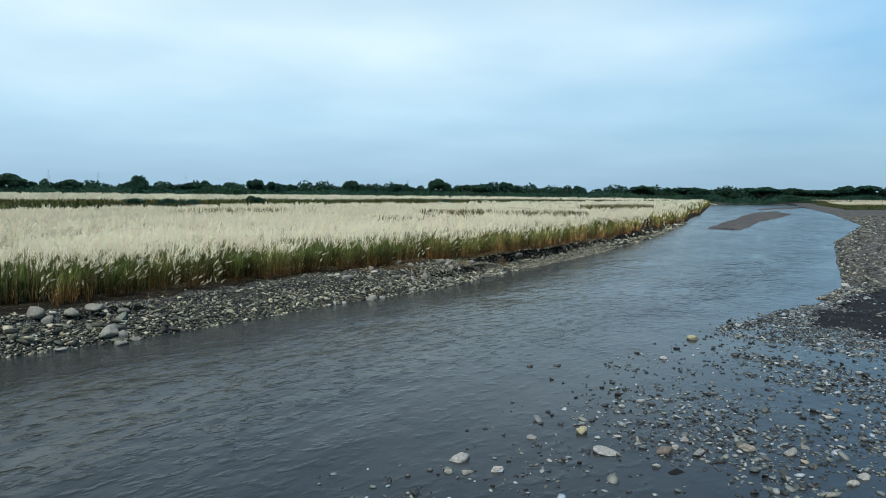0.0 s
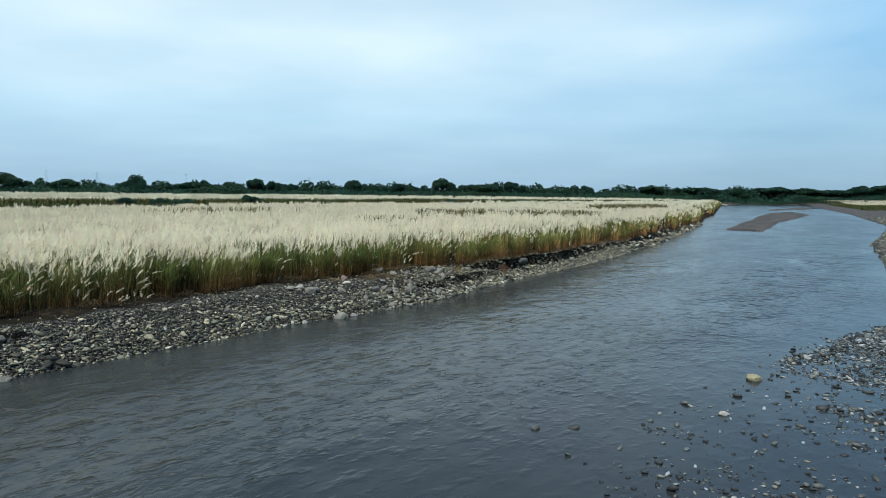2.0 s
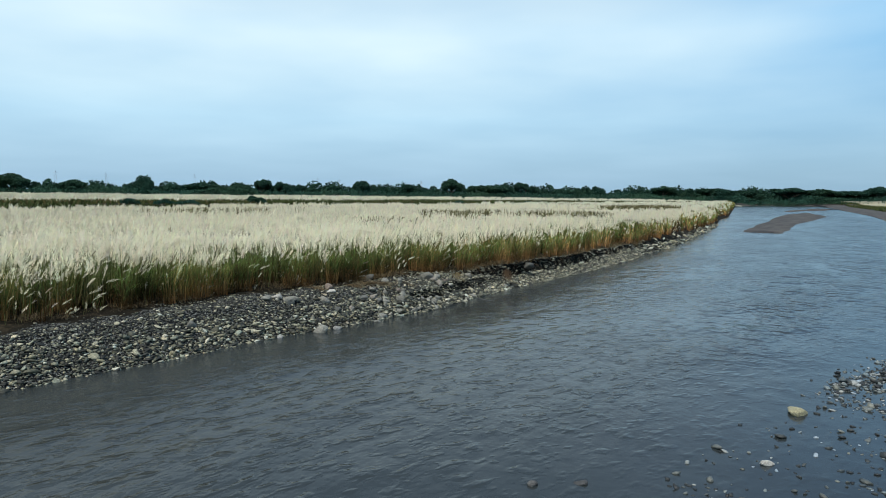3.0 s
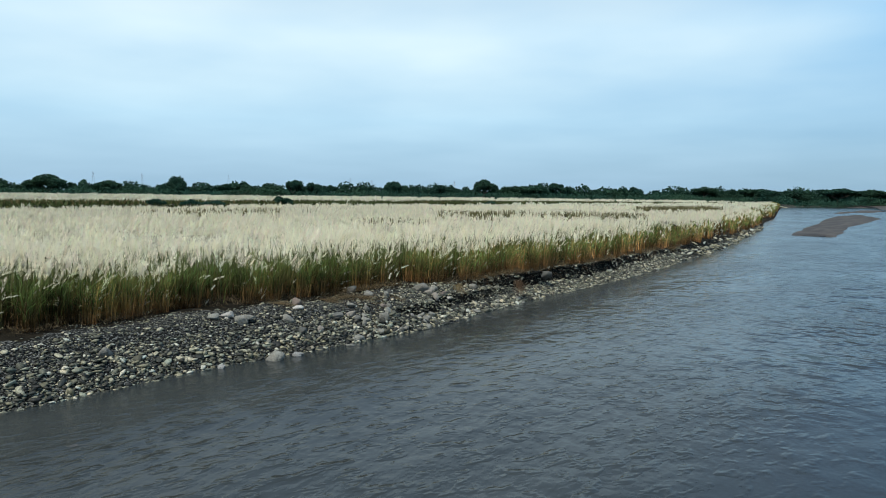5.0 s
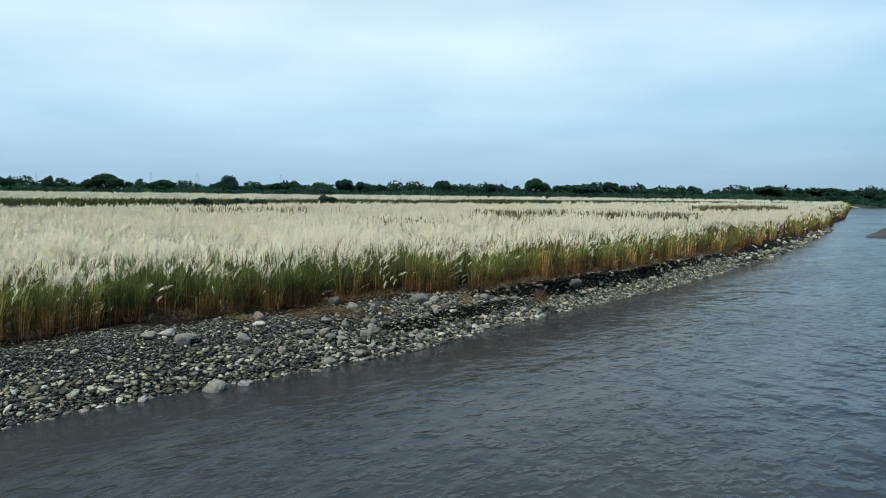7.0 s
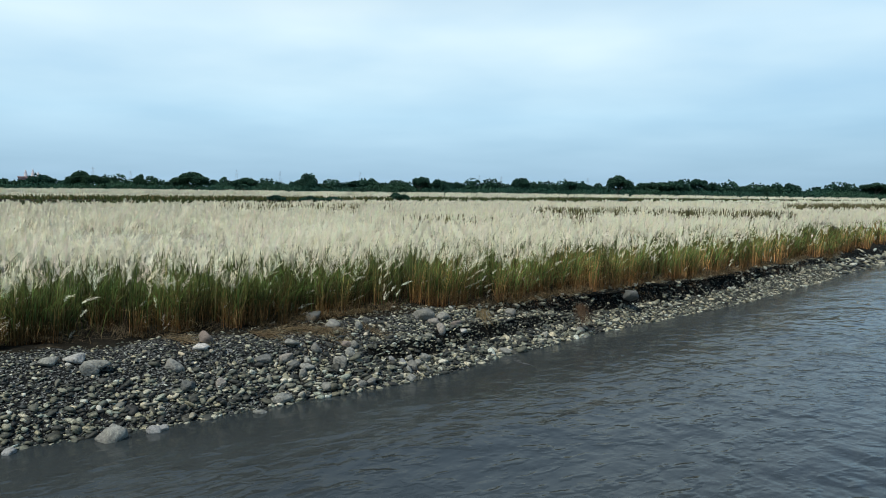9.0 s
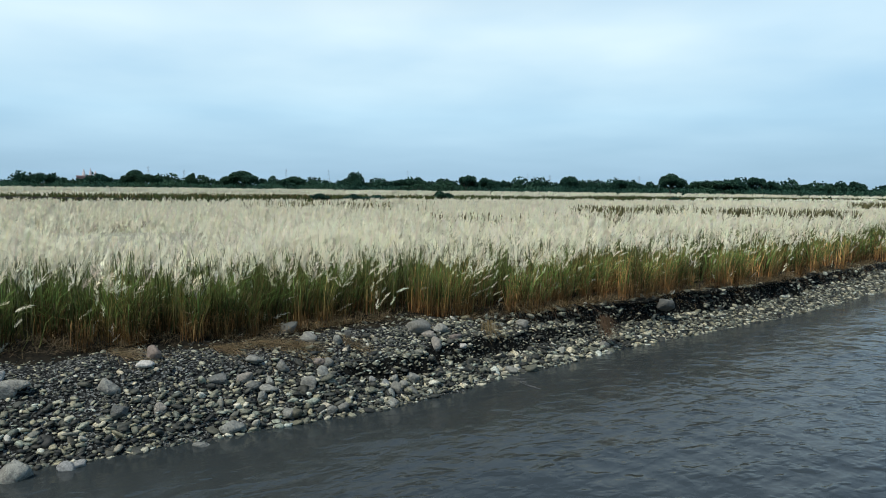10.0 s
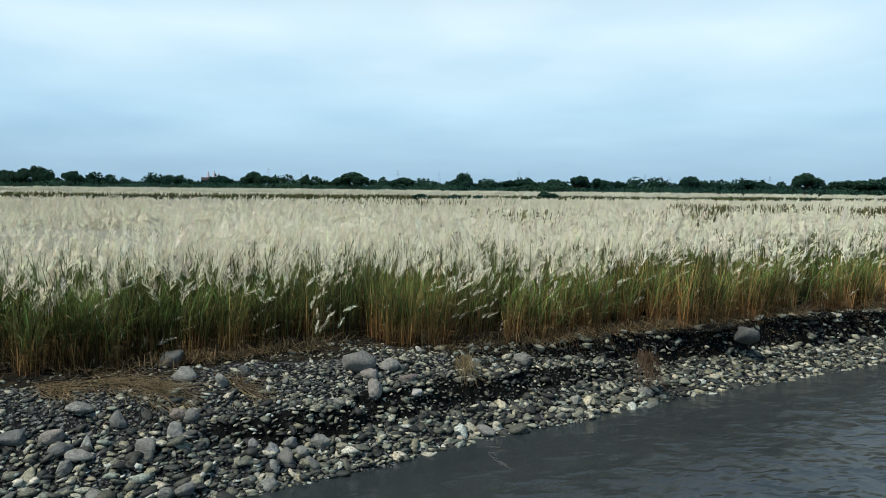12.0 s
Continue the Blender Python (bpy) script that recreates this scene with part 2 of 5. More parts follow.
def make_rock():
    """Larger rocks: the tone comes from the object's own colour."""
    s = Shade("weathered_rock", 0.8, 0.4)
    info = s.n.new("ShaderNodeObjectInfo")
    spots = s.mix(s.range(s.noise(20, 7, 0.72), 0.38, 0.66, 0.0, 0.7), info.outputs["Color"], (0.05, 0.05, 0.047))
    s.colour(s.mix(s.range(s.noise(4.5, 3), 0.5, 0.72, 0.0, 0.25), spots, (0.27, 0.265, 0.245)))
    s.bump(s.math("ADD", s.noise(30, 6, 0.65), s.noise(7, 4)), 0.9, 0.04)
    return s.mat


def make_cobble(name="river_cobble", rough=0.75, k=1.0):
    s = Shade(name, rough, 0.3)
    info = s.n.new("ShaderNodeObjectInfo")
    c = s.ramp(info.outputs["Random"], (0.0, (0.03 * k, 0.032 * k, 0.027 * k)), (0.45, (0.13 * k, 0.133 * k, 0.105 * k)), (0.85, (0.32 * k, 0.31 * k, 0.245 * k)), (1.0, (0.55 * k, 0.53 * k, 0.44 * k)))
    other = s.math("FRACT", s.math("MULTIPLY", info.outputs["Random"], 7.31), 0.0)
    c = s.mix(s.range(other, 0.6, 1.0, 0.0, 1.0), c, s.mix(1.0, c, (1.14, 1.0, 0.82), "MULTIPLY"))
    s.colour(s.mix(s.range(s.noise(24, 6, 0.7), 0.38, 0.66, 0.0, 0.65), c, (0.03, 0.031, 0.03)))
    s.bump(s.noise(40, 5), 0.6, 0.02)
    return s.mat


def make_leaf(name, share, rough, downy=False):
    """Blades, stems and plumes: each carries its own colour."""
    s = Shade(name, rough, 0.08)
    c = s.attribute("tint")
    c = s.mix(s.range(s.noise(1.7, 3), 0.35, 0.68, 0.0, 0.25), c, (0.10, 0.09, 0.04)) if not downy else c
    s.colour(c)
    s.thin(share, c)
    if downy:
        s.down(0.9)
    return s.mat


def make_canopy():
    s = Shade("matted_grass_canopy", 0.95, 0.1)
    c = s.ramp(s.noise(19.0, 6, 0.75), (0.25, (0.19, 0.19, 0.11)), (0.5, (0.37, 0.355, 0.26)), (0.75, (0.53, 0.51, 0.40)))
    s.colour(s.mix(s.range(s.noise(0.12, 4), 0.45, 0.7, 0.0, 0.5), c, (0.27, 0.24, 0.13)))
    s.bump(s.noise(9, 6, 0.7), 0.9, 0.2)
    return s.mat


def make_foliage(name="dark_tree_leaves", k=0.8):
    s = Shade(name, 0.8, 0.05)
    # leaf green lifted and turned bluish: distance haze mixed into the colour
    c = s.ramp(s.geo.outputs["Random Per Island"], (0.0, (0.034 * k, 0.104 * k, 0.080 * k)), (1.0, (0.070 * k, 0.165 * k, 0.110 * k)))
    c = s.mix(s.range(s.noise(0.06, 4), 0.42, 0.65, 0.0, 0.6), c, (0.075 * k, 0.150 * k, 0.080 * k))
    s.colour(c)
    s.thin(0.22, c)
    return s.mat


def make_plain(name, colour, rough=0.8, metal=0.0, scale=6.0):
    s = Shade(name, rough, 0.4)
    s.b.inputs["Metallic"].default_value = metal
    s.colour(s.mix(s.range(s.noise(scale, 5), 0.35, 0.7, 0.0, 0.4), colour, tuple(0.6 * v for v in colour)))
    s.bump(s.noise(scale * 5, 4), 0.2, 0.01)
    return s.mat


SOIL, GRAVEL, SAND, WATER = make_soil(), make_gravel_bed(), make_wet_sand(), make_water()
DRY_SAND, EARTH, PALE_STONE = make_dry_sand(), make_earth(), make_stone("pale_shingle", 0.8, 0.85, 0.02)
STONE, WET_STONE, ROCK, COBBLE = make_stone("grey_shingle", 0.62, 1.30, 0.0, 0.90), make_stone("wet_shingle", 0.5, 0.88, 0.01, 1.2), make_rock(), make_cobble()
BLADE, PLUME = make_leaf("grass_blade", 0.3, 0.6), make_leaf("silky_plume", 0.16, 0.8, True)
CANOPY, FOLIAGE, SCRUB_LEAF = make_canopy(), make_foliage(k=0.48), make_foliage("pale_scrub_leaves", 0.75)
BARK = make_plain("grey_bark", (0.10, 0.08, 0.06))
PINK_WALL, WHITE_WALL = make_plain("faded_pink_plaster", (0.40, 0.24, 0.22), 0.9, 0, 0.6), make_plain("whitewash", (0.52, 0.50, 0.50), 0.9, 0, 0.6)
FOAM = make_plain("silty_foam", (0.06, 0.062, 0.060), 0.6, 0, 20)
STEEL, GLASS_DARK = make_plain("galvanised_steel", (0.35, 0.37, 0.4), 0.5, 0.7), make_plain("dark_glazing", (0.03, 0.035, 0.04), 0.2)

# ---------------------------------------------------------------- mesh helpers
rng = np.random.default_rng(7)


def raw_mesh(name, verts, faces, materials, tint=None, smooth=False, material_index=None):
    """A mesh from arrays: verts (n, 3), faces (m, 3 or 4)."""
    me = bpy.data.meshes.new(name)
    faces = np.asarray(faces, dtype=np.int32)
    m, k = faces.shape
    me.vertices.add(len(verts))
    me.vertices.foreach_set("co", np.asarray(verts, dtype=np.float32).ravel())
    me.loops.add(m * k)
    me.loops.foreach_set("vertex_index", faces.ravel())
    me.polygons.add(m)
    me.polygons.foreach_set("loop_start", np.arange(0, m * k, k, dtype=np.int32))
    me.polygons.foreach_set("use_smooth", np.full(m, smooth))
    for mat in materials:
        me.materials.append(mat)
    if material_index is not None:
        me.polygons.foreach_set("material_index", np.asarray(material_index, dtype=np.int32))
    if tint is not None:
        a = me.attributes.new("tint", "FLOAT_COLOR", "POINT")
        a.data.foreach_set("color", np.c_[tint, np.ones(len(tint))].astype(np.float32).ravel())
    me.update(calc_edges=True)
    return me


def part(name, bm, material, parent, label="", smooth=False):
    """Links a bmesh as one mesh object under a thing or a part."""
    me = bpy.data.meshes.new(name)
    bm.to_mesh(me)
    bm.free()
    me.materials.append(material)
    if smooth:
        me.polygons.foreach_set("use_smooth", np.full(len(me.polygons), True))
    ob = new(name, me)
    ob.parent = parent
    return tagged(ob, label)


def lump(x, y, scale, seed=0.0):
    """Smooth noise in -1..1 for arrays, from a few turned waves."""
    x, y = np.asarray(x, float) / scale, np.asarray(y, float) / scale
    v, a = 0.0, 1.0
    for i in range(5):
        c, s = math.cos(1.3 * i + seed), math.sin(1.3 * i + seed)
        u, w = c * x - s * y, s * x + c * y
        v = v + a * np.sin(u * 1.9 ** i * 0.9 + 1.7 * i + seed * 3 + 1.3 * np.sin(w * 1.7 ** i * 0.8 + seed)) * np.cos(w * 1.6 ** i * 0.7 + seed * 2)
        a *= 0.62
    return v / 1.6


# ---------------------------------------------------------------- lie of the land
# waterline of the grassy bank and of the shingle bar: x for each y
BANK_Y = [-120, 0, 20.8, 23.4, 27.8, 31.6, 34.1, 37.3, 40.6, 44.2, 47.9, 51.6, 60.4, 77, 112, 140, 165, 310, 3000]
BANK_X = [-150, -34, -13.4, -10.8, -7.3, -4.55, -2.35, 0.35, 2.1, 4.07, 6.65, 9.2, 14.2, 23, 39.4, 50.5, 62, 121, 130]
BAR_Y = [-120, 0, 11.6, 13.4, 14.4, 19.6, 24.4, 27.7, 32.1, 38.1, 50.2, 73.6, 113.6, 175, 290, 312, 3000]
BAR_X = [-90, -9.5, -1.8, -1.0, 1.0, 4.5, 8.8, 11.6, 17.2, 22.5, 29.2, 42.1, 69.6, 99, 149, 160, 180]
# how far inland of the waterline the tall grass begins
GRASS_Y = [-120, 18, 26, 31, 35, 38, 41, 42.7, 44.3, 46.4, 49.2, 51.8, 60, 72, 125, 310]
GRASS_U = [6.0, 3.5, 3.5, 3.6, 4.1, 3.6, 3.2, 2.5, 1.85, 1.55, 1.4, 1.35, 1.5, 1.2, 0.5, 0.4]


def bank_x(y):
    return np.interp(y, BANK_Y, BANK_X) + 0.10 * lump(y, 0 * y, 1.3, 2.0)


def bar_x(y):
    return np.interp(y, BAR_Y, BAR_X) + 0.25 * lump(y, 0 * y, 3.0, 5.0)


def grass_x(y):
    return bank_x(y) - np.interp(y, GRASS_Y, GRASS_U) - 0.22 * lump(y, 0 * y, 1.6, 8.0)


def field_end(x):
    """The far edge of the first field, and the near edge of the second beyond the strip of scrub."""
    first = np.interp(x, [-400, -85, -50, -38, -10, 30, 60, 130], [-150, 76, 94, 113, 149, 186, 222, 300])
    second = np.interp(x, [-400, -150, -100, -60, -12, 40, 70, 130], [0, 118, 152, 184, 226, 248, 262, 300])
    return first + 5 * lump(x, 0 * x, 14, 1), second + 6 * lump(x, 0 * x, 17, 3)


def bare_strip(x, y):
    """Thin broken strips in the field where leafy olive clumps stand without heads: 1 inside, 0 outside."""
    best = 0.0
    for x0, x1, y0, lean, wide in ((-8, 6, 55, 0.8, 2.2), (-4, 18, 77, 0.05, 2.4), (-34, -12, 74, 0.25, 1.6), (22, 40, 116, 0.5, 4.0)):
        mid = y0 + lean * (x - x0) + 3.0 * lump(x, 0 * x, 3.0, y0)
        ends = np.clip((x - x0) / 4, 0, 1) * np.clip((x1 - x) / 4, 0, 1)
        gap = np.clip(0.55 + 2.2 * lump(x / 1.6, y, 1.1, y0 * 0.1), 0, 1) * ends
        best = np.maximum(best, np.clip(1.4 - np.abs(y - mid) / wide, 0, 1) * gap)
    return best


def sand_patch(x, y):
    """A low bare tongue of dark sand beside the pool."""
    along, across = (x - 23.6) * 0.73 + (y - 30.6) * 0.68, (x - 23.6) * 0.68 - (y - 30.6) * 0.73
    return 0.07 - 0.09 * ((along / 10.0) ** 4 + (across / 5.1) ** 4) + 0.03 * lump(x, y, 1.6, 2.0) + 0.015 * lump(x, y, 0.5, 5.0)


def beach_edge(x, y):
    """Way inland from the waterline, bent to and fro along the upper ledge."""
    return bank_x(y) - x + 0.28 * lump(x, y, 0.9, 6.5) + 0.12 * lump(x, y, 0.25, 2.5)


def land(x, y):
    """The height of the ground."""
    x, y = np.asarray(x, float), np.asarray(y, float)
    u, v = bank_x(y) - x, x - bar_x(y)
    k = np.clip((y - 42.5) / 3, 0, 1) * (0.35 + 0.65 * np.clip((66 - y) / 16, 0, 1)) * np.clip((110 - y) / 40, 0, 1)
    turf = bank_x(y) - grass_x(y) + 0.20 * lump(x, y, 0.5, 3.0)
    slope = np.interp(u, [-6, -3, 0, 1, 2, 2.7, 4, 50], [-0.8, -0.5, -0.01, 0.49, 0.92, 1.03, 1.08, 1.1])
    # a lower ledge where the slope has slipped
    cut = np.clip((y - 37.2) / 1.5, 0, 1) * np.clip((46.5 - y) / 1.5, 0, 1)
    step = np.interp(u + 0.22 * lump(x, y, 0.7, 5.5) + 0.10 * lump(x, y, 0.25, 1.5), [-6, -3, 0, 0.85, 1.08, 1.6, 2.1, 2.7, 4, 50], [-0.8, -0.5, -0.01, 0.30, 0.66, 0.78, 0.94, 1.03, 1.08, 1.1])
    slope = slope * (1 - cut) + step * cut
    # and an upper one on the beach upstream
    cut = np.clip((y - 20) / 2, 0, 1) * np.clip((38 - y) / 1.5, 0, 1) * np.clip(0.45 + 0.9 * lump(y, 0 * y, 1.7, 7.0), 0, 1)
    step = np.interp(beach_edge(x, y), [-6, -3, 0, 1.0, 1.68, 1.88, 2.7, 4, 50], [-0.8, -0.5, -0.01, 0.45, 0.66, 0.93, 1.03, 1.08, 1.1])
    slope = slope * (1 - cut) + step * cut
    near = np.interp(u, [-6, -3, 0, 1.2, 4], [-0.8, -0.5, -0.01, 0.42, 0.62])
    wall = np.clip((u - turf + 0.40) / 0.17, 0, 1)
    scarp = near * (1 - wall) + np.interp(u, [0, 4, 50], [0.98, 1.08, 1.1]) * wall
    left = slope * (1 - k) + scarp * k + k * wall * (1 - wall) * 0.9 * lump(x, y, 0.30, 2.0)
    left = left + np.clip(u, 0, 1) * (0.05 * lump(x, y, 0.9, 1.0) + 0.03 * lump(x, y, 0.33, 4.0))
    left = left + np.clip((u - 3) / 6, 0, 1) * 0.10 * lump(x, y, 9.0, 6.0)
    far = np.clip((y - 33) / 10, 0, 1)
    rise = np.interp(x, [-400, -125, -100, -60, 0, 50, 100], [1.0, 0.8, 0.65, 0.6, 0.5, 0.3, 0.0])
    left = left + rise * np.clip((y - field_end(x)[1] + 3) / 6, 0, 1)
    flat = np.clip(v * 0.06, -0.8, 0.0) + 0.022 * lump(x, y, 2.2, 3.0) + 0.02 * lump(x, y, 0.6, 9.0) - 0.028 + np.clip((v - 12) * 0.02, 0, 0.3)
    bar = np.interp(v, [-12, -3, 0, 4, 14, 40, 70, 200], [-0.8, -0.3, 0.0, 0.22, 0.45, 0.6, 1.0, 1.1]) + np.clip(v, 0, 1) * 0.06 * lump(x, y, 3.0, 7.0)
    right = flat * (1 - far) + bar * far
    # a low sand patch by the pool and two sand islands out in the stream
    right = np.maximum(right, sand_patch(x, y))
    z = np.maximum(left, right)
    along, across = (x - 40) * 0.507 + (y - 98) * 0.862, (y - 98) * 0.507 - (x - 40) * 0.862
    left_side = np.interp(along, [0, 9, 34, 66, 90, 115], [2.4, 2.9, 4.3, 5.6, 6.6, 3.0]) + 0.5 * lump(along, 0 * along, 7.0, 1.0)
    right_side = np.interp(along, [0, 20, 37, 60, 85, 115], [-2.8, -1.7, -1.8, -3.3, -3.4, 2.0]) + 0.5 * lump(along, 0 * along, 6.0, 4.0)
    inset = np.minimum(np.minimum(left_side - across, across - right_side), np.minimum(along * 0.8, (116 - along) * 0.2))
    isle = np.clip(-0.10 + 0.30 * inset, -0.8, 0.16) + np.clip(inset, 0, 1) * (0.10 * lump(x, y, 4.0, 2.5) + 0.05 * lump(x, y, 1.5, 3.5))
    z = np.maximum(z, isle)
    # broad wet flats at the far bend
    for cx, cy, half, wide in ((122, 244, 34, 5.0), (104, 222, 20, 2.4), (140, 262, 24, 3.0)):
        along, across = (x - cx) * 0.556 + (y - cy) * 0.831, (x - cx) * 0.831 - (y - cy) * 0.556
        isle = 0.2 - 0.8 * ((along / half) ** 4 + (np.abs(across) / wide) ** 4) + 0.10 * lump(x, y, 5.0, 2.5) + 0.06 * lump(x, y, 1.7, 3.5)
        z = np.maximum(z, np.minimum(isle, 0.2))
    end = np.clip((y - 308 + 9 * lump(x, 0 * x, 11.0, 4.0)) / 14, 0, 1)
    return z * (1 - end) + 1.1 * end


def build_ground():
    ys = np.r_[np.arange(-120, 5, 3.0), np.arange(5, 29, 0.3), np.arange(29, 62, 0.16), np.arange(62, 130, 1.0), np.arange(130, 340, 3.0), np.geomspace(340, 3000, 16)]
    inland = np.r_[np.geomspace(1500, 12, 26), np.arange(11, 4.2, -0.7), np.arange(4.0, 2.8, -0.2), np.arange(2.8, 0.0, -0.1)]
    across = np.r_[0.0, np.linspace(0.01, 0.99, 64)]
    outer = np.r_[np.arange(0, 24, 0.3), np.geomspace(24, 1500, 26)]
    rows = []
    for y in ys:
        a, b = bank_x(np.array([y]))[0], bar_x(np.array([y]))[0]
        x = np.r_[a - inland, a + across * (b - a), b + outer]
        rows.append(np.c_[x, np.full(len(x), y), land(x, np.full(len(x), y))])
    v = np.array(rows)
    n, m = v.shape[:2]
    i = np.arange(n * m).reshape(n, m)
    f = np.stack([i[:-1, :-1], i[:-1, 1:], i[1:, 1:], i[1:, :-1]], -1).reshape(-1, 4)
    mid = v.reshape(-1, 3)[f].mean(1)
    u = bank_x(mid[:, 1]) - mid[:, 0]
    right = mid[:, 0] - bar_x(mid[:, 1])
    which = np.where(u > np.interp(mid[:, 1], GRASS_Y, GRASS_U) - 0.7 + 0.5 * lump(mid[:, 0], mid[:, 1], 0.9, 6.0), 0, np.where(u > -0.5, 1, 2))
    which = np.where((right > 0.3) & (mid[:, 1] > 38) & (sand_patch(mid[:, 0], mid[:, 1]) < 0), 3, which)
    which = np.where((right < -3) & (mid[:, 2] > -0.05) & (u < -2.5), 3, which)
    # ledge and scarp faces get the earth with shade in its colour
    turf = bank_x(mid[:, 1]) - grass_x(mid[:, 1])
    edge = u + 0.22 * lump(mid[:, 0], mid[:, 1], 0.7, 5.5) + 0.10 * lump(mid[:, 0], mid[:, 1], 0.25, 1.5)
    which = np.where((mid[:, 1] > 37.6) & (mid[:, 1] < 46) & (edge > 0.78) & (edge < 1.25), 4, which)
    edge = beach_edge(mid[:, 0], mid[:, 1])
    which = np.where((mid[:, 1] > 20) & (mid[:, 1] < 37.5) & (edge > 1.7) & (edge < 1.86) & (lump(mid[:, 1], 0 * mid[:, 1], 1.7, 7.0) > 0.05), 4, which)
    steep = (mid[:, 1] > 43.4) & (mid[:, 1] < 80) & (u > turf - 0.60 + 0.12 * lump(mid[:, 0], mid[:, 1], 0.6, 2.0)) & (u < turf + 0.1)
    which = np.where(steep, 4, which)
    which = np.where(mid[:, 1] > 318, 0, which)
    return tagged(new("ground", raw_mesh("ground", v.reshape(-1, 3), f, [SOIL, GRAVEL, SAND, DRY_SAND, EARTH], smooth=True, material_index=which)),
                  "flat river plain of dark sand, gravel and littered soil", "ground", kind="structure")


def build_water():
    ys = np.r_[np.arange(-118, 20, 4.0), np.arange(20, 70, 1.0), np.arange(70, 322, 4.0)]
    rows = []
    for y in ys:
        a, b = bank_x(np.array([y]))[0] - 1.5, bar_x(np.array([y]))[0] + 26
        x = np.linspace(a, b, 90)
        rows.append(np.c_[x, np.full(90, y), np.zeros(90)])
    v = np.array(rows)
    i = np.arange(v.shape[0] * 90).reshape(-1, 90)
    p = v.reshape(-1, 3)
    deep = np.maximum(np.clip((0.0 - land(p[:, 0], p[:, 1])) / 0.45, 0, 1), np.clip(p[:, 0] - bank_x(p[:, 1]), 0, 1) * np.clip((bar_x(p[:, 1]) - p[:, 0]) / 6, 0, 1))
    lee = np.clip((p[:, 0] - bank_x(p[:, 1]) - 0.3) / 4.5, 0, 1)
    run = np.exp(-((p[:, 0] - np.interp(p[:, 1], [24, 34, 45, 60, 85, 112, 160], [6, 13, 20, 32, 45, 62, 85])) / (2.5 + 0.05 * p[:, 1])) ** 2) * np.clip((p[:, 1] - 26) / 14, 0, 1)
    run = np.maximum(run, 0.45 * np.clip((p[:, 1] - 28) / 25, 0, 1))
    deep = np.c_[deep, lee, run]
    f = np.stack([i[:-1, :-1], i[:-1, 1:], i[1:, 1:], i[1:, :-1]], -1).reshape(-1, 4)
    return tagged(new("water", raw_mesh("water", p, f, [WATER], tint=deep, smooth=True)),
                  "grey silty river water with small ripples", "river", kind="structure")


ground = build_ground()
water = build_water()


# ---------------------------------------------------------------- tall grass
WIND = np.array([0.87, 0.42])


def blades(base, height, bend, width, turn, low, high, segs=2, droop=0.0):
    """Curved tapering strips. bend: (n, 2) metres by which the tip leans; low, high: (n, 3) colours at foot and tip."""
    n = len(base)
    side = np.c_[np.cos(turn), np.sin(turn), np.zeros(n)]
    vs, cs = [], []
    for k in range(segs + 1):
        t = k / segs
        p = base + np.c_[bend * t ** 2, height * (t - droop * t ** 3)]
        w = (width * (1.0 - 0.85 * t ** 2) * 0.5)[:, None] * side
        vs += [p - w, p + w]
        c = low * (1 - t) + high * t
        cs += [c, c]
    v = np.stack(vs, 1)
    c = np.stack(cs, 1)
    q = np.array([[2 * k, 2 * k + 1, 2 * k + 3, 2 * k + 2] for k in range(segs)])
    f = (np.arange(n)[:, None, None] * (2 * segs + 2) + q[None]).reshape(-1, 4)
    return v.reshape(-1, 3), f, c.reshape(-1, 3)


def plumes(base, length, lean, hairs, hair_width, tone, spread=0.55):
    """Silky flower heads: many hairs that stand off a leaning axis."""
    n = len(base)
    f = rng.random((n, hairs)) * 0.95
    axis = np.c_[lean, np.ones(n)]
    axis /= np.linalg.norm(axis, axis=1)[:, None]
    sag = np.c_[lean * 0.6, -0.25 * np.ones(n)]

    def point(t):
        return base[:, None] + axis[:, None] * (t * length[:, None])[..., None] + sag[:, None] * (t ** 2 * length[:, None] * 0.5)[..., None]

    off = rng.normal(size=(n, hairs, 3))
    off /= np.linalg.norm(off, axis=2)[..., None]
    # a soft spindle body
    at = point(f) + off * (0.06 * length[:, None] * np.sin(math.pi * (0.15 + 0.85 * f)))[..., None]
    way = axis[:, None] + off * (np.reshape(spread, (-1, 1, 1)) + 0.25 * f[..., None]) + sag[:, None] * f[..., None] * 0.6
    way /= np.linalg.norm(way, axis=2)[..., None]
    size = length[:, None] * ((0.62 if hairs < 12 else 0.40) - (0.28 if hairs < 12 else 0.16) * f) * (0.7 + 0.5 * rng.random((n, hairs)))
    side = np.cross(way, rng.normal(size=(n, hairs, 3)))
    side /= np.linalg.norm(side, axis=2)[..., None] + 1e-6
    w = hair_width * (0.7 + 0.6 * rng.random((n, hairs)))
    if hairs > 15:
        # a dense soft core among the long hairs
        core = rng.random((n, hairs)) < 0.5
        w, size = np.where(core, 2.1 * w, w), np.where(core, 0.5 * size, size)
    foot = at - way * (size * 0.15)[..., None]
    c = np.repeat(tone, hairs, 0) * (0.94 + 0.12 * rng.random((n * hairs, 1)))
    v = np.stack([foot - side * w[..., None] * 0.5, foot + side * w[..., None] * 0.5, at + way * size[..., None]], 2).reshape(-1, 3)
    return v, np.arange(3 * n * hairs).reshape(-1, 3), np.repeat(c, 3, 0)


def gather(*sets):
    v, f, c, at = [], [], [], 0
    for a, b, d in sets:
        v.append(a)
        f.append(b + at)
        c.append(d)
        at += len(a)
    return np.concatenate(v), np.concatenate(f), np.concatenate(c)


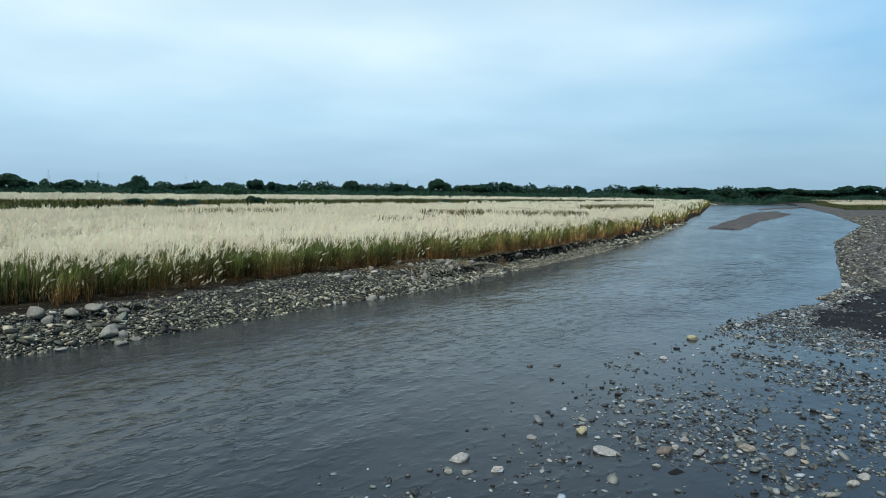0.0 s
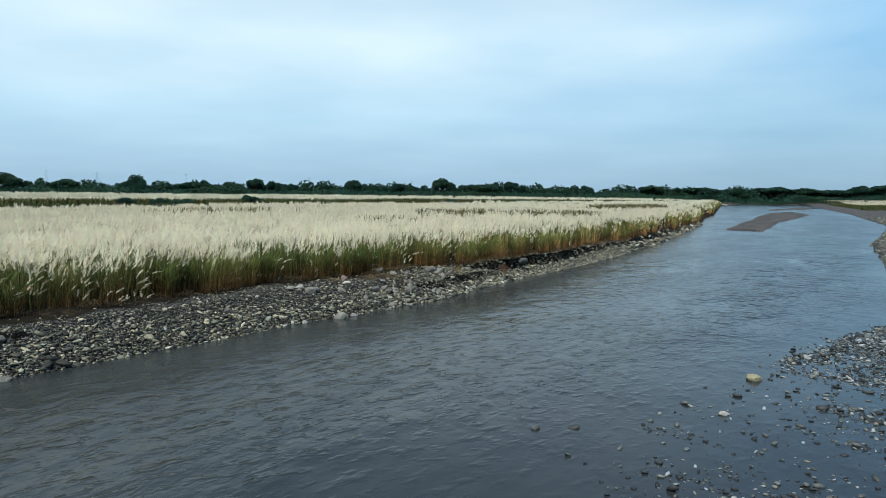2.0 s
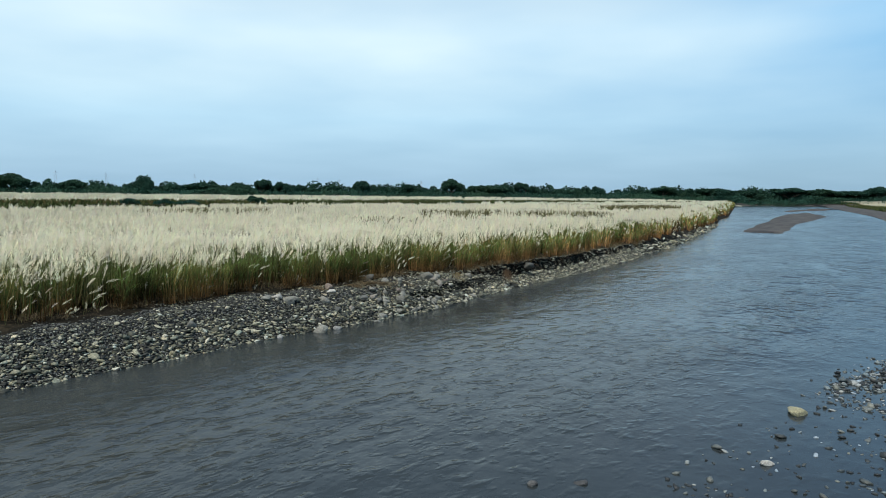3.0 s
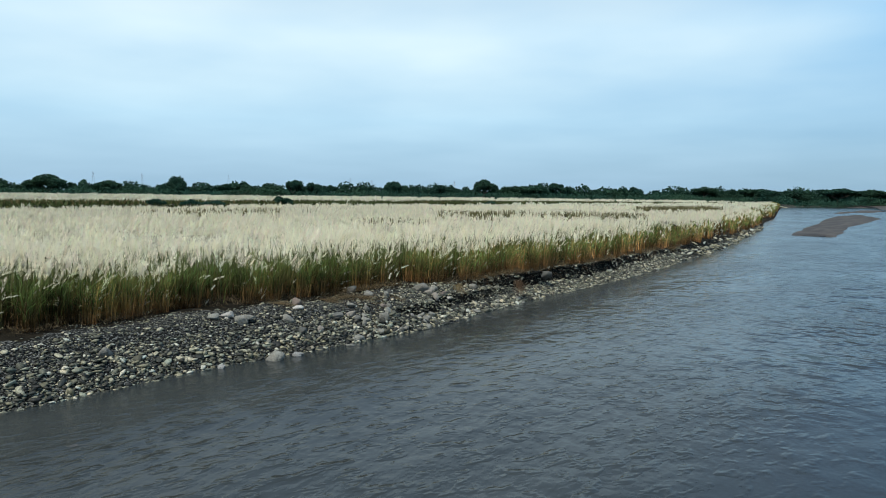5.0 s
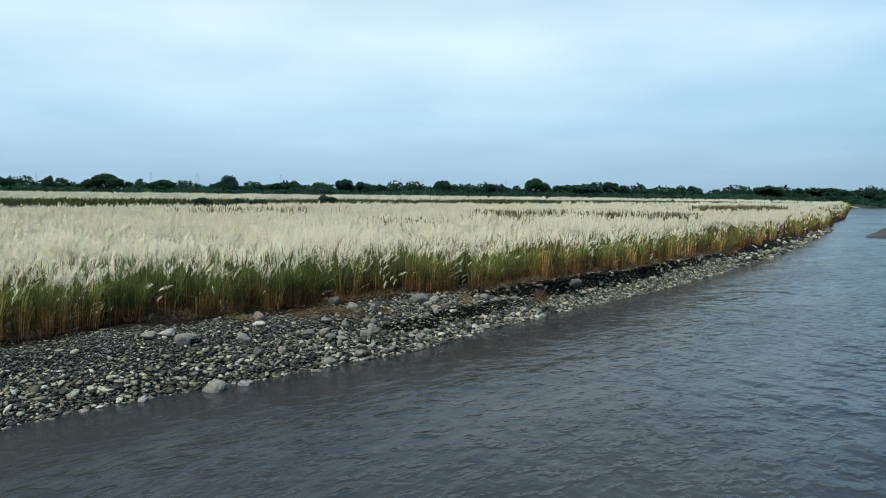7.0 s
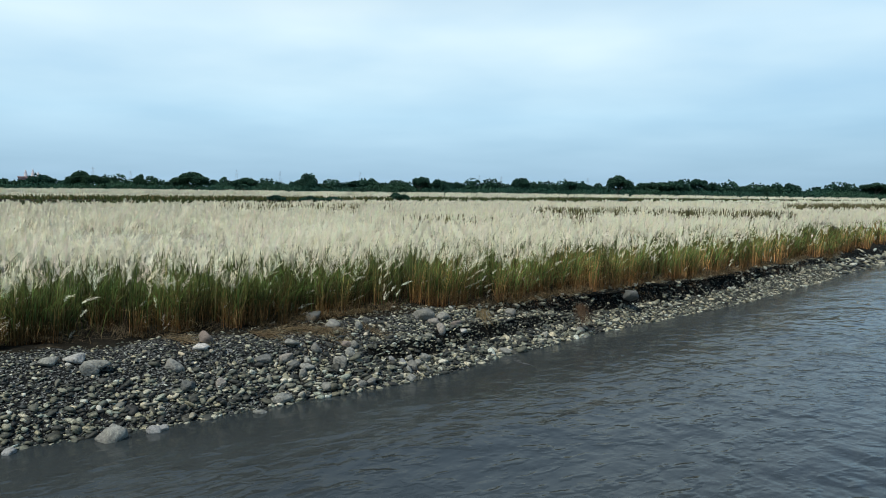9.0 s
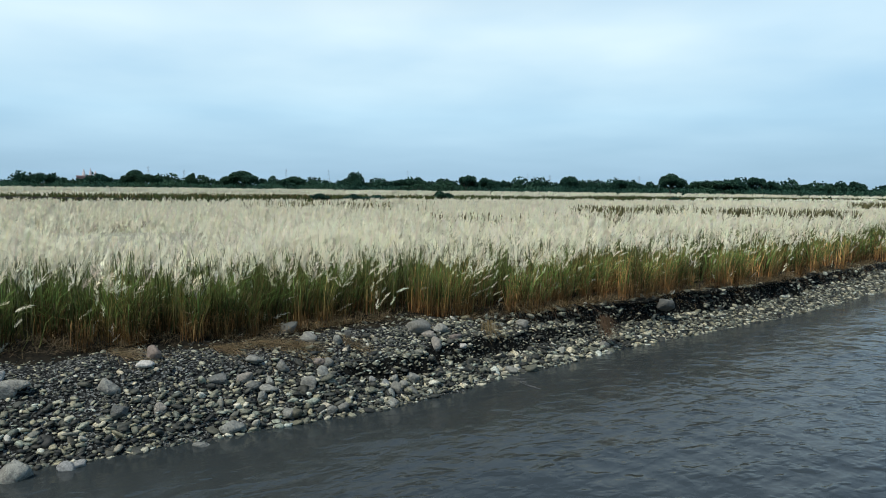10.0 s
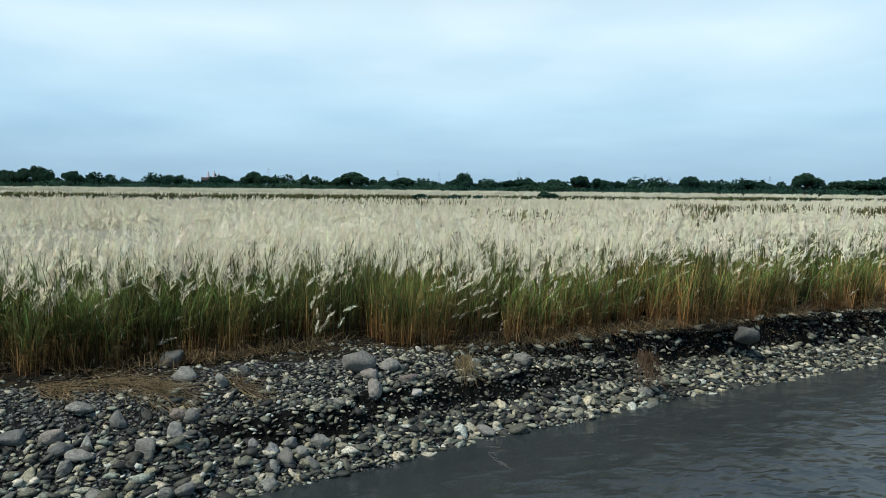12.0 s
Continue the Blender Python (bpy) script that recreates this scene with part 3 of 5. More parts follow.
def stuff(name, data, material, label, category, smooth=False):
    v, f, c = data
    return tagged(new(name, raw_mesh(name, v, f, [material], tint=c, smooth=smooth)), label, category, kind="stuff")


def vary(n, colour, spread):
    return np.clip(np.array(colour)[None] * (1 + spread * rng.normal(size=(n, 1))) * (1 + 0.035 * rng.normal(size=(n, 3))), 0.004, 0.9)


def along_edge(n, y0, y1, deep, bias=1.0):
    """Random spots inside the field's river edge, up to a depth inland."""
    y = y0 + (y1 - y0) * rng.random(n)
    x = grass_x(y) - deep * rng.random(n) ** bias
    return x, y


def build_edge_grass():
    """Tussocks along the river edge: dry sheaths and straw below, green blades above."""
    sets = []
    for y0, y1, per_m, stems, deep, wide in ((12, 28, 9, 15, 2.2, 1.4), (28, 52, 16, 24, 2.2, 1.0), (52, 75, 10, 13, 2.6, 1.5), (75, 150, 4, 9, 3.0, 3.2), (150, 305, 2.4, 9, 4.0, 6.0)):
        k = int((y1 - y0) * 1.25 * per_m)
        cx, cy = along_edge(k, y0, y1, deep, 1.5)
        # bays along the edge
        keep = (lump(cx, cy, 0.75, 1.4) > -0.12) | (grass_x(cy) - cx > 1.0)
        cx, cy = cx[keep], cy[keep]
        k = len(cx)
        kind = np.clip(0.5 + 1.4 * lump(cx, cy, 0.8, 2.2) + 0.25 * rng.normal(size=k), 0, 1)
        cut = np.clip((cy - 40.5) / 3.5, 0, 1)
        kind = np.clip(kind + 0.25 * cut - 0.12, 0, 1)
        # tone of each tussock; upstream ones dimmer, the flank's shade put into the colour
        shade = np.repeat(np.clip(0.92 + 0.42 * rng.normal(size=k), 0.22, 1.7) * (0.84 + 0.36 * cut), stems)[:, None]
        n = k * stems
        ang, rad = rng.random(n) * 2 * np.pi, 0.16 * np.sqrt(rng.random(n))
        x, y = np.repeat(cx, stems) + rad * np.cos(ang), np.repeat(cy, stems) + rad * np.sin(ang)
        base = np.c_[x, y, land(x, y) - 0.03]
        dry = np.repeat(kind, stems)
        h = (0.85 + 0.7 * rng.random(n)) * (0.94 + 0.14 * np.repeat(lump(cx, cy, 1.5, 3.3), stems))
        bend = np.c_[np.cos(ang), np.sin(ang)] * (0.04 + 0.17 * rng.random(n))[:, None] + WIND * (0.03 + 0.12 * rng.random(n))[:, None]
        # stems: straw, feet coloured darker for the shade inside the tussock
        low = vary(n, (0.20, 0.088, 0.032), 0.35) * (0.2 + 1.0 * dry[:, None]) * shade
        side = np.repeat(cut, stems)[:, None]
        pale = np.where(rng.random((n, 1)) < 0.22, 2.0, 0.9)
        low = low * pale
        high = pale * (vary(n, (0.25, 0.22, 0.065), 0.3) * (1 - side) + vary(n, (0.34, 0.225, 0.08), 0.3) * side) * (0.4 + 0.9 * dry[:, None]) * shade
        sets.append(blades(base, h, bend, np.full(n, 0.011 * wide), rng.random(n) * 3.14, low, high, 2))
        # green blades, standing; their dark foot colour paints the shade between stems
        g = rng.random(n) > 0.35 * dry
        m = int(g.sum())
        b2 = base[g] + np.c_[rng.normal(size=(m, 2)) * 0.04, 0.25 + 0.55 * rng.random(m)]
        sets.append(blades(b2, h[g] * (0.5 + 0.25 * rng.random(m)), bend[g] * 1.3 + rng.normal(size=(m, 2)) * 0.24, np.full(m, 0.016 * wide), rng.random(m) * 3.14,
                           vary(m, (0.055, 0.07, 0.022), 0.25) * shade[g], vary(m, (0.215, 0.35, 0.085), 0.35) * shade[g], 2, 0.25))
        # broken dry leaves that cross the stems
        d = rng.random(n) < 0.45 + 0.45 * dry
        m = int(d.sum())
        b3 = base[d] + np.c_[rng.normal(size=(m, 2)) * 0.05, 0.85 * rng.random(m) ** 1.6]
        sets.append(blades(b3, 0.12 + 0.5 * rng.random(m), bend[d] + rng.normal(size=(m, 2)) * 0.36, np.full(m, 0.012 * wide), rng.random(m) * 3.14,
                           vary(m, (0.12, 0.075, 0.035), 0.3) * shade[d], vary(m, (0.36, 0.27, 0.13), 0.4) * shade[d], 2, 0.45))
        # dead rust-brown leaves that hang round the foot of the tussocks
        rusty = np.repeat(lump(cx, cy, 0.5, 5.7) > 0.15, stems)
        d = rng.random(n) < np.where(rusty, 0.95, 0.1 + 0.3 * dry)
        m = int(d.sum())
        b5 = base[d] + np.c_[rng.normal(size=(m, 2)) * 0.07, 0.05 + 0.25 * rng.random(m)]
        sets.append(blades(b5, (0.18 + 0.40 * rng.random(m)) * np.where(rusty[d], 1.7, 1.0), bend[d] * 0.8 + rng.normal(size=(m, 2)) * 0.16, np.full(m, 0.013 * wide), rng.random(m) * 3.14,
                           vary(m, (0.19, 0.10, 0.04), 0.4), vary(m, (0.60, 0.385, 0.15), 0.4) * np.clip(shade[d], 0.6, 1.4), 2, 0.5))
        # broken stalks that stick out crosswise
        m = n // 7
        pick = rng.permutation(n)[:m]
        b4 = base[pick] + np.c_[rng.normal(size=(m, 2)) * 0.06, 0.1 + 0.75 * rng.random(m)]
        sets.append(blades(b4, 0.05 + 0.5 * rng.random(m), rng.normal(size=(m, 2)) * 0.34 + np.array([0.1, -0.1]), np.full(m, 0.012 * wide), rng.random(m) * 3.14,
                           vary(m, (0.20, 0.14, 0.07), 0.4), vary(m, (0.46, 0.37, 0.20), 0.4), 2, 0.4))
    # stand of stems behind the edge, feet coloured near-black as the shade within
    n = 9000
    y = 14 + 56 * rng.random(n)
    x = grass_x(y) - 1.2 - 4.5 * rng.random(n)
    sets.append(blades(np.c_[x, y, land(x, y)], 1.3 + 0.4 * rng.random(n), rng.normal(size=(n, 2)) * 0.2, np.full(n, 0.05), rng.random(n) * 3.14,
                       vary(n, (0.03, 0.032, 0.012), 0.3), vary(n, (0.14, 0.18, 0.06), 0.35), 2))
    # dry fringe that hangs over the lip of the bank
    n = 9500
    y = 38 + 30 * rng.random(n)
    y = y[lump(y, 0 * y, 0.8, 4.0) + 0.3 * rng.normal(size=n) > 0.0]
    n = len(y)
    x = grass_x(y) + 0.30 * rng.random(n) - 0.10
    base = np.c_[x, y, land(x, y) + 0.02]
    bend = np.array([0.78, -0.62]) * (0.10 + 0.40 * rng.random((n, 1)) ** 2) + rng.normal(size=(n, 2)) * 0.20
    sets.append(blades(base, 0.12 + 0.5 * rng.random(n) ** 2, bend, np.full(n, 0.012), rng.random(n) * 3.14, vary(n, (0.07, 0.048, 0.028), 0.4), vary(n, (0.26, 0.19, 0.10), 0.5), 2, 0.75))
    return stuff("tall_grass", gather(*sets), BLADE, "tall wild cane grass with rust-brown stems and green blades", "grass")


def build_field_plumes():
    """The flowering field: densest and finest where it comes nearest."""
    hub = np.array([4.0, 27.0])
    stems, heads = [], []

    def rows_of(n, d0, d1, a0, a1):
        """Heads in bunches of five: place, and the bunch's own height and tone."""
        k = n // 5
        d = np.sqrt(d0 ** 2 + (d1 ** 2 - d0 ** 2) * rng.random(k))
        a = np.radians(a0 + (a1 - a0) * rng.random(k))
        x, y = np.repeat(hub[0] + d * np.sin(a), 5), np.repeat(hub[1] + d * np.cos(a), 5)
        wide = 0.105 + 0.002 * d0
        return x + rng.normal(size=5 * k) * wide, y + rng.normal(size=5 * k) * wide, np.repeat(rng.normal(size=k), 5), np.repeat(rng.normal(size=k), 5)

    for d0, d1, per, hairs, hw, size, a0, a1, stem in ((6, 22, 40, 46, 0.0066, 0.98, -100, 20, 0.012), (22, 38, 27, 20, 0.019, 1.0, -75, 34, 0.014),
                                                      (38, 65, 11, 12, 0.034, 1.12, -66, 36, 0.0), (65, 120, 4.2, 7, 0.095, 1.3, -64, 34, 0.0),
                                                      (120, 330, 0.95, 5, 0.26, 1.45, -66, 30, 0.0)):
        area = math.radians(a1 - a0) * (d1 ** 2 - d0 ** 2) / 2
        x, y, lift, glow = rows_of(int(area * per), d0, d1, a0, a1)
        first, second = field_end(x)
        inside = grass_x(y) - x
        thin = lump(x, y, 3.5, 4.4) + 0.8 * lump(x / 4.0, y, 5.0, 7.7)
        keep = (inside > 0.2) & ((y < first) | (y > second)) & (y < 0.24 * x + 268) & (thin < 0.72 + 0.25 * rng.random(len(x)))
        keep &= rng.random(len(x)) > 0.9 * bare_strip(x, y)
        # the fringe has fewer heads
        keep &= (inside > 1.0) | (rng.random(len(x)) < 0.8 + 0.4 * inside)
        keep &= rng.random(len(x)) < 0.84 + 0.75 * lump(x, y, 0.9, 6.1)
        x, y, inside, thin, lift, glow = x[keep], y[keep], inside[keep], thin[keep], lift[keep], glow[keep]
        n = len(x)
        rough = 0.20 * lump(x, y, 0.9, 2.0) + 0.08 * lump(x, y, 5.0, 5.0) + 0.09 * rng.normal(size=n) + 0.18 * lift + 0.20 * np.exp(-inside / 1.5) * lump(x, y, 0.8, 3.7)
        top = land(x, y) + (1.34 if d1 < 40 else 1.22) - 0.5 * (size - 1) + rough * (1.0 if d1 < 70 else 0.6) - 0.22 * np.exp(-inside / 0.7) - 0.1 * np.clip(thin, 0, 1)
        lean = WIND * (0.04 + 0.14 * rng.random(n))[:, None] + rng.normal(size=(n, 2)) * 0.19
        nod = rng.random(n) < 0.75 * np.exp(-inside / 1.1)
        lean[nod] += WIND * (0.1 + 1.1 * rng.random((nod.sum(), 1)) ** 2) + 0.3 * rng.normal(size=(nod.sum(), 2))
        top[nod] -= 1.05 * rng.random(nod.sum()) ** 1.3
        # the far field shows its heads down to the foot
        front = (y > field_end(x)[1]) & (y < field_end(x)[1] + 9)
        top[front] -= 0.45 * rng.random(front.sum())
        # brightness put into the colour by distance: nearer rings lighter, against their self-shadowing
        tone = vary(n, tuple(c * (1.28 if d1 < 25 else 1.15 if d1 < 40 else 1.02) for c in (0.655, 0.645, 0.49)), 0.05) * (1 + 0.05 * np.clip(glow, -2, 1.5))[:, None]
        brown = bare_strip(x, y)[:, None]
        tone = tone * (1 - brown) + brown * vary(n, (0.20, 0.19, 0.10), 0.3)
        top -= 0.2 * brown[:, 0] + (0.18 if d1 > 70 else 0.0)
        # the farthest ring's colour is shifted towards blue
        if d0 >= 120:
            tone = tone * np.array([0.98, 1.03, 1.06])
        straw = rng.random(n) < 0.10 + 0.2 * np.clip(lump(x, y, 2.2, 9.9), 0, 1)
        tone[straw] *= np.array([0.93, 0.91, 0.84])
        length = (0.36 + 0.18 * rng.random(n)) * size
        length[nod] *= 0.6
        tone[nod] *= 0.94
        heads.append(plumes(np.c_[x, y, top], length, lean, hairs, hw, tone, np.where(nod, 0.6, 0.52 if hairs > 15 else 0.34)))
        if stem:
            foot = np.c_[x - lean[:, 0] * 0.25, y - lean[:, 1] * 0.25, top - 0.95]
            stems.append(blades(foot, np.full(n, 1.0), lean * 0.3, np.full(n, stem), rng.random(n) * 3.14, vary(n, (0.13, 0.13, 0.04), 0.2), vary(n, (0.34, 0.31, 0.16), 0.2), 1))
            m = n // 2
            pick = rng.permutation(n)[:m]
            foot = np.c_[x[pick] + rng.normal(size=m) * 0.1, y[pick] + rng.normal(size=m) * 0.1, top[pick] - 1.0]
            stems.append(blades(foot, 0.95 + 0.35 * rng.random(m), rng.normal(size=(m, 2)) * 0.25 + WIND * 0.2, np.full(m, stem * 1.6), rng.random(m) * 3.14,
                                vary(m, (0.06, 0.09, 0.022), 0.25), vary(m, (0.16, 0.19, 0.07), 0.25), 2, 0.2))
    # the pale field on the far side of the river
    n = 7000
    y = 252 + 75 * rng.random(n)
    x = bar_x(y) + 14 + 190 * rng.random(n)
    heads.append(plumes(np.c_[x, y, land(x, y) + 0.75 + 0.08 * rng.normal(size=n)], np.full(n, 0.55), WIND * 0.2 + rng.normal(size=(n, 2)) * 0.1, 4, 0.4, vary(n, (0.60, 0.58, 0.45), 0.07)))
    stems.append(blades(np.c_[x, y, land(x, y)], np.full(n, 0.8), rng.normal(size=(n, 2)) * 0.2, np.full(n, 0.5), rng.normal(size=n) * 0.4, vary(n, (0.05, 0.07, 0.02), 0.2), vary(n, (0.13, 0.15, 0.05), 0.2), 2))
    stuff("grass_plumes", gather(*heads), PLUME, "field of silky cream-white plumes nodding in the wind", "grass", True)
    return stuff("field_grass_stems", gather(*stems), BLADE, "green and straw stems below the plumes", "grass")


def build_canopy():
    """The closed mass of leaves under the plumes, away from the edge."""
    out_v, out_f, at = [], [], 0
    for part_of in (0, 1):
        cols, rows = 150, 90
        xs = np.linspace(-330, 118, cols)
        grid = []
        for j in range(rows):
            t = j / (rows - 1)
            if part_of == 0:
                # from just inside the river edge to the end of the first field
                near = np.interp(xs + 6.0, BANK_X, BANK_Y) + 5.0
                end = np.maximum(field_end(xs)[0], near + 0.5)
                y = near + (end - near) * t ** 2
            else:
                start, y1 = field_end(xs)[1], 0.24 * xs + 268
                y = start + (np.maximum(y1, start + 1) - start) * t
            edge = min(1.0, 8 * t, 30 * (1 - t))
            z = land(xs, y) + (0.35 + (0.86 if part_of == 0 else 0.35) * edge - 0.8 * bare_strip(xs, y)) + 0.10 * lump(xs, y, 2.1, 3.0) + 0.12 * lump(xs, y, 7.0, 1.0)
            grid.append(np.c_[xs, y, z])
        v = np.array(grid)
        i = at + np.arange(cols * rows).reshape(rows, cols)
        out_f.append(np.stack([i[:-1, :-1], i[:-1, 1:], i[1:, 1:], i[1:, :-1]], -1).reshape(-1, 4))
        out_v.append(v.reshape(-1, 3))
        at += cols * rows
    return tagged(new("grass_canopy", raw_mesh("grass_canopy", np.concatenate(out_v), np.concatenate(out_f), [CANOPY], smooth=True)),
                  "dense straw and green leaf mass of the reed field", "grass", kind="stuff")


def build_scrub_strip():
    """Low green growth between the two fields, and the green flank of the far one."""
    n = 34000
    x = -330 + 430 * rng.random(n)
    a, b = field_end(x)
    y = np.where(rng.random(n) < 0.5, a + (b - a) * rng.random(n), b - 4 + 5 * rng.random(n))
    h = 0.35 + 0.45 * rng.random(n) + np.where(y > b - 4, 0.38, 0.0)
    brown = rng.random(n) < 0.14 + 0.25 * lump(x, y, 20, 3)
    # and along the far shore
    far = np.arange(n) % 6 == 0
    y[far] = 205 + 115 * rng.random(far.sum())
    x[far] = bar_x(y[far]) + 9 + 120 * rng.random(far.sum()) ** 1.3
    h[far] = 0.15 + 0.4 * rng.random(far.sum())
    low, high = vary(n, (0.035, 0.05, 0.016), 0.2), vary(n, (0.065, 0.09, 0.028), 0.25)
    high[brown] = vary(int(brown.sum()), (0.19, 0.14, 0.06), 0.2)
    # and in the brown strips of the near field
    gap = np.arange(n) % 6 == 1
    gx, gy = -36 + 78 * rng.random(150000), 50 + 84 * rng.random(150000)
    inside = np.flatnonzero((bare_strip(gx, gy) > 0.42) & (grass_x(gy) - gx > 3))[:gap.sum()]
    gap = np.flatnonzero(gap)[:len(inside)]
    x[gap], y[gap], h[gap] = gx[inside], gy[inside], 1.6 + 0.45 * rng.random(len(inside))
    wide = np.full(n, 0.55)
    wide[gap] = 0.16
    high[gap] = vary(len(gap), (0.15, 0.138, 0.066), 0.45)
    base = np.c_[x, y, land(x, y)]
    return stuff("scrub_grass", blades(base, h, rng.normal(size=(n, 2)) * 0.3, wide, rng.random(n) * 0.8 - 0.4, low, high, 1), BLADE,
                 "low green and brown growth between the fields", "grass")


build_edge_grass()
build_field_plumes()
build_canopy()
build_scrub_strip()


# ---------------------------------------------------------------- trees and far things
def leaf_cloud(n, centre, size, leaf, seed):
    """Small leaf clumps strewn through a lumpy crown."""
    r = np.random.default_rng(seed)
    k = int(r.integers(6, 13))
    turn, out = np.arange(k) * 2.4 + 0.8 * r.random(k), np.sqrt((np.arange(k) + 0.5 * r.random(k)) / k) * 0.68
    dome = 0.35 + 0.75 * r.random()
    lobes = np.c_[out * np.cos(turn), out * np.sin(turn), 0.46 - (0.25 + dome) * out ** 2 + 0.11 * r.normal(size=k)]
    reach = 0.18 + 0.24 * r.random((k, 1))
    pick = r.choice(k, n, p=(reach[:, 0] ** 2) / (reach ** 2).sum())
    p = r.normal(size=(n, 3)) * np.array([1, 1, 0.75])
    p /= np.linalg.norm(p, axis=1)[:, None]
    p = lobes[pick] + p * (r.random((n, 1)) ** 0.45) * reach[pick]
    p = np.array(centre) + p * np.array(size)
    a, b = r.normal(size=(n, 3)), r.normal(size=(n, 3))
    a /= np.linalg.norm(a, axis=1)[:, None]
    b -= a * (a * b).sum(1)[:, None]
    b /= np.linalg.norm(b, axis=1)[:, None]
    s = leaf * (0.6 + 0.8 * r.random((n, 1)))
    v = np.stack([p - a * s - b * s * 0.6, p + a * s - b * s * 0.6, p + b * s], 1).reshape(-1, 3)
    return v, np.arange(3 * n).reshape(-1, 3)


def limb(bm, a, b, r0, r1, sides=6):
    a, b = Vector(a), Vector(b)
    turn = (b - a).to_track_quat("Z", "Y").to_matrix()
    rings = []
    for p, r in ((a, r0), (b, r1)):
        rings.append([bm.verts.new(p + turn @ Vector((r * math.cos(2 * math.pi * i / sides), r * math.sin(2 * math.pi * i / sides), 0))) for i in range(sides)])
    for i in range(sides):
        bm.faces.new((rings[0][i], rings[0][(i + 1) % sides], rings[1][(i + 1) % sides], rings[1][i]))
    bm.faces.new(rings[1])
    bm.faces.new(rings[0][::-1])


def build_tree(seed, flat):
    """A broad tree one metre high and one wide, to be scaled."""
    r = random.Random(seed)
    tree = new("tree")
    bm = bmesh.new()
    fork = 0.30 + 0.08 * r.random()
    limb(bm, (0, 0, -0.02), (0.02, 0.01, fork), 0.045, 0.032)
    for i in range(6):
        a = i * 1.05 + r.random()
        limb(bm, (0.02, 0.01, fork - 0.04), (0.24 * math.cos(a), 0.24 * math.sin(a), 0.48 + 0.14 * r.random()), 0.022, 0.006, 5)
    part("trunk", bm, BARK, tree)
    v, f = leaf_cloud(4200, (0, 0, 0.50 if not flat else 0.58), (0.58, 0.58, 0.54 if not flat else 0.40), 0.030, seed)
    crown = new("crown", raw_mesh("crown", v, f, [FOLIAGE]))
    crown.parent = tree
    return tagged(tree, "dark green broad-crowned tree on the far plain", "tree", "trees along the horizon")


# x, y, height, width of the crown
TREES_EAST = [
    (-149, 242, 9.1, 13.8), (-131, 250, 7.7, 11.4), (-111, 258, 8.8, 9.1), (-90, 265, 6.8, 13.6),
    (-80, 269, 6.7, 11.4), (-72, 271, 9.0, 6.8), (-63, 272, 7.2, 9.1), (-58, 273, 6.6, 4.5),
    (-35, 277, 8.8, 8.2), (-28, 279, 6.7, 5.7), (-18, 282, 6.8, 11.5), (-12, 284, 6.4, 5.8),
    (-1, 287, 9.3, 10.5), (15, 291, 7.6, 14.2), (21, 293, 7.9, 6.0), (29, 296, 8.7, 8.7),
    (44, 300, 6.3, 6.2), (51, 302, 6.1, 5.0), (61, 305, 7.2, 6.3), (91, 313, 8.0, 10.0),
]
TREES_WEST = [
    (103, 316, 6.6, 8.1), (114, 319, 7.5, 16.5), (132, 323, 6.4, 14.2), (152, 328, 7.7, 17.6),
    (167, 331, 7.0, 18.0), (182, 333, 6.9, 15.4), (197, 336, 8.4, 12.6), (210, 338, 9.1, 19.4),
    (-246, 171, 9.3, 9.4), (-241, 175, 9.8, 9.3), (-237, 178, 10.5, 7.8), (-229, 184, 9.0, 8.0),
    (-223, 188, 7.7, 5.6), (-202, 204, 8.2, 7.7), (-207, 200, 7.1, 3.3), (-188, 214, 7.4, 8.7),
    (-178, 221, 8.9, 9.5), (-174, 224, 8.2, 4.7), (-163, 232, 7.9, 4.3),
]
kinds = [build_tree(s, s % 2 == 0) for s in range(11, 23)]
for i, (x, y, h, w) in enumerate(TREES_EAST + TREES_WEST):
    m = Matrix.LocRotScale((x, y, 0.95), Euler((0, 0, i * 2.1)), (w * 1.05, w * 1.05, h * 1.02))
    if i < len(kinds):
        tree = kinds[i]
        tree.matrix_basis = m
    else:
        tree = copy_thing(kinds[(i * 5) % len(kinds)], Matrix())
        tree.matrix_basis = m

LINE_X = [-700, -400, -149, -112, -72, -36, 0, 60, 150, 400, 700]
LINE_Y = [-150, 60, 242, 258, 271, 277, 287, 305, 328, 370, 400]


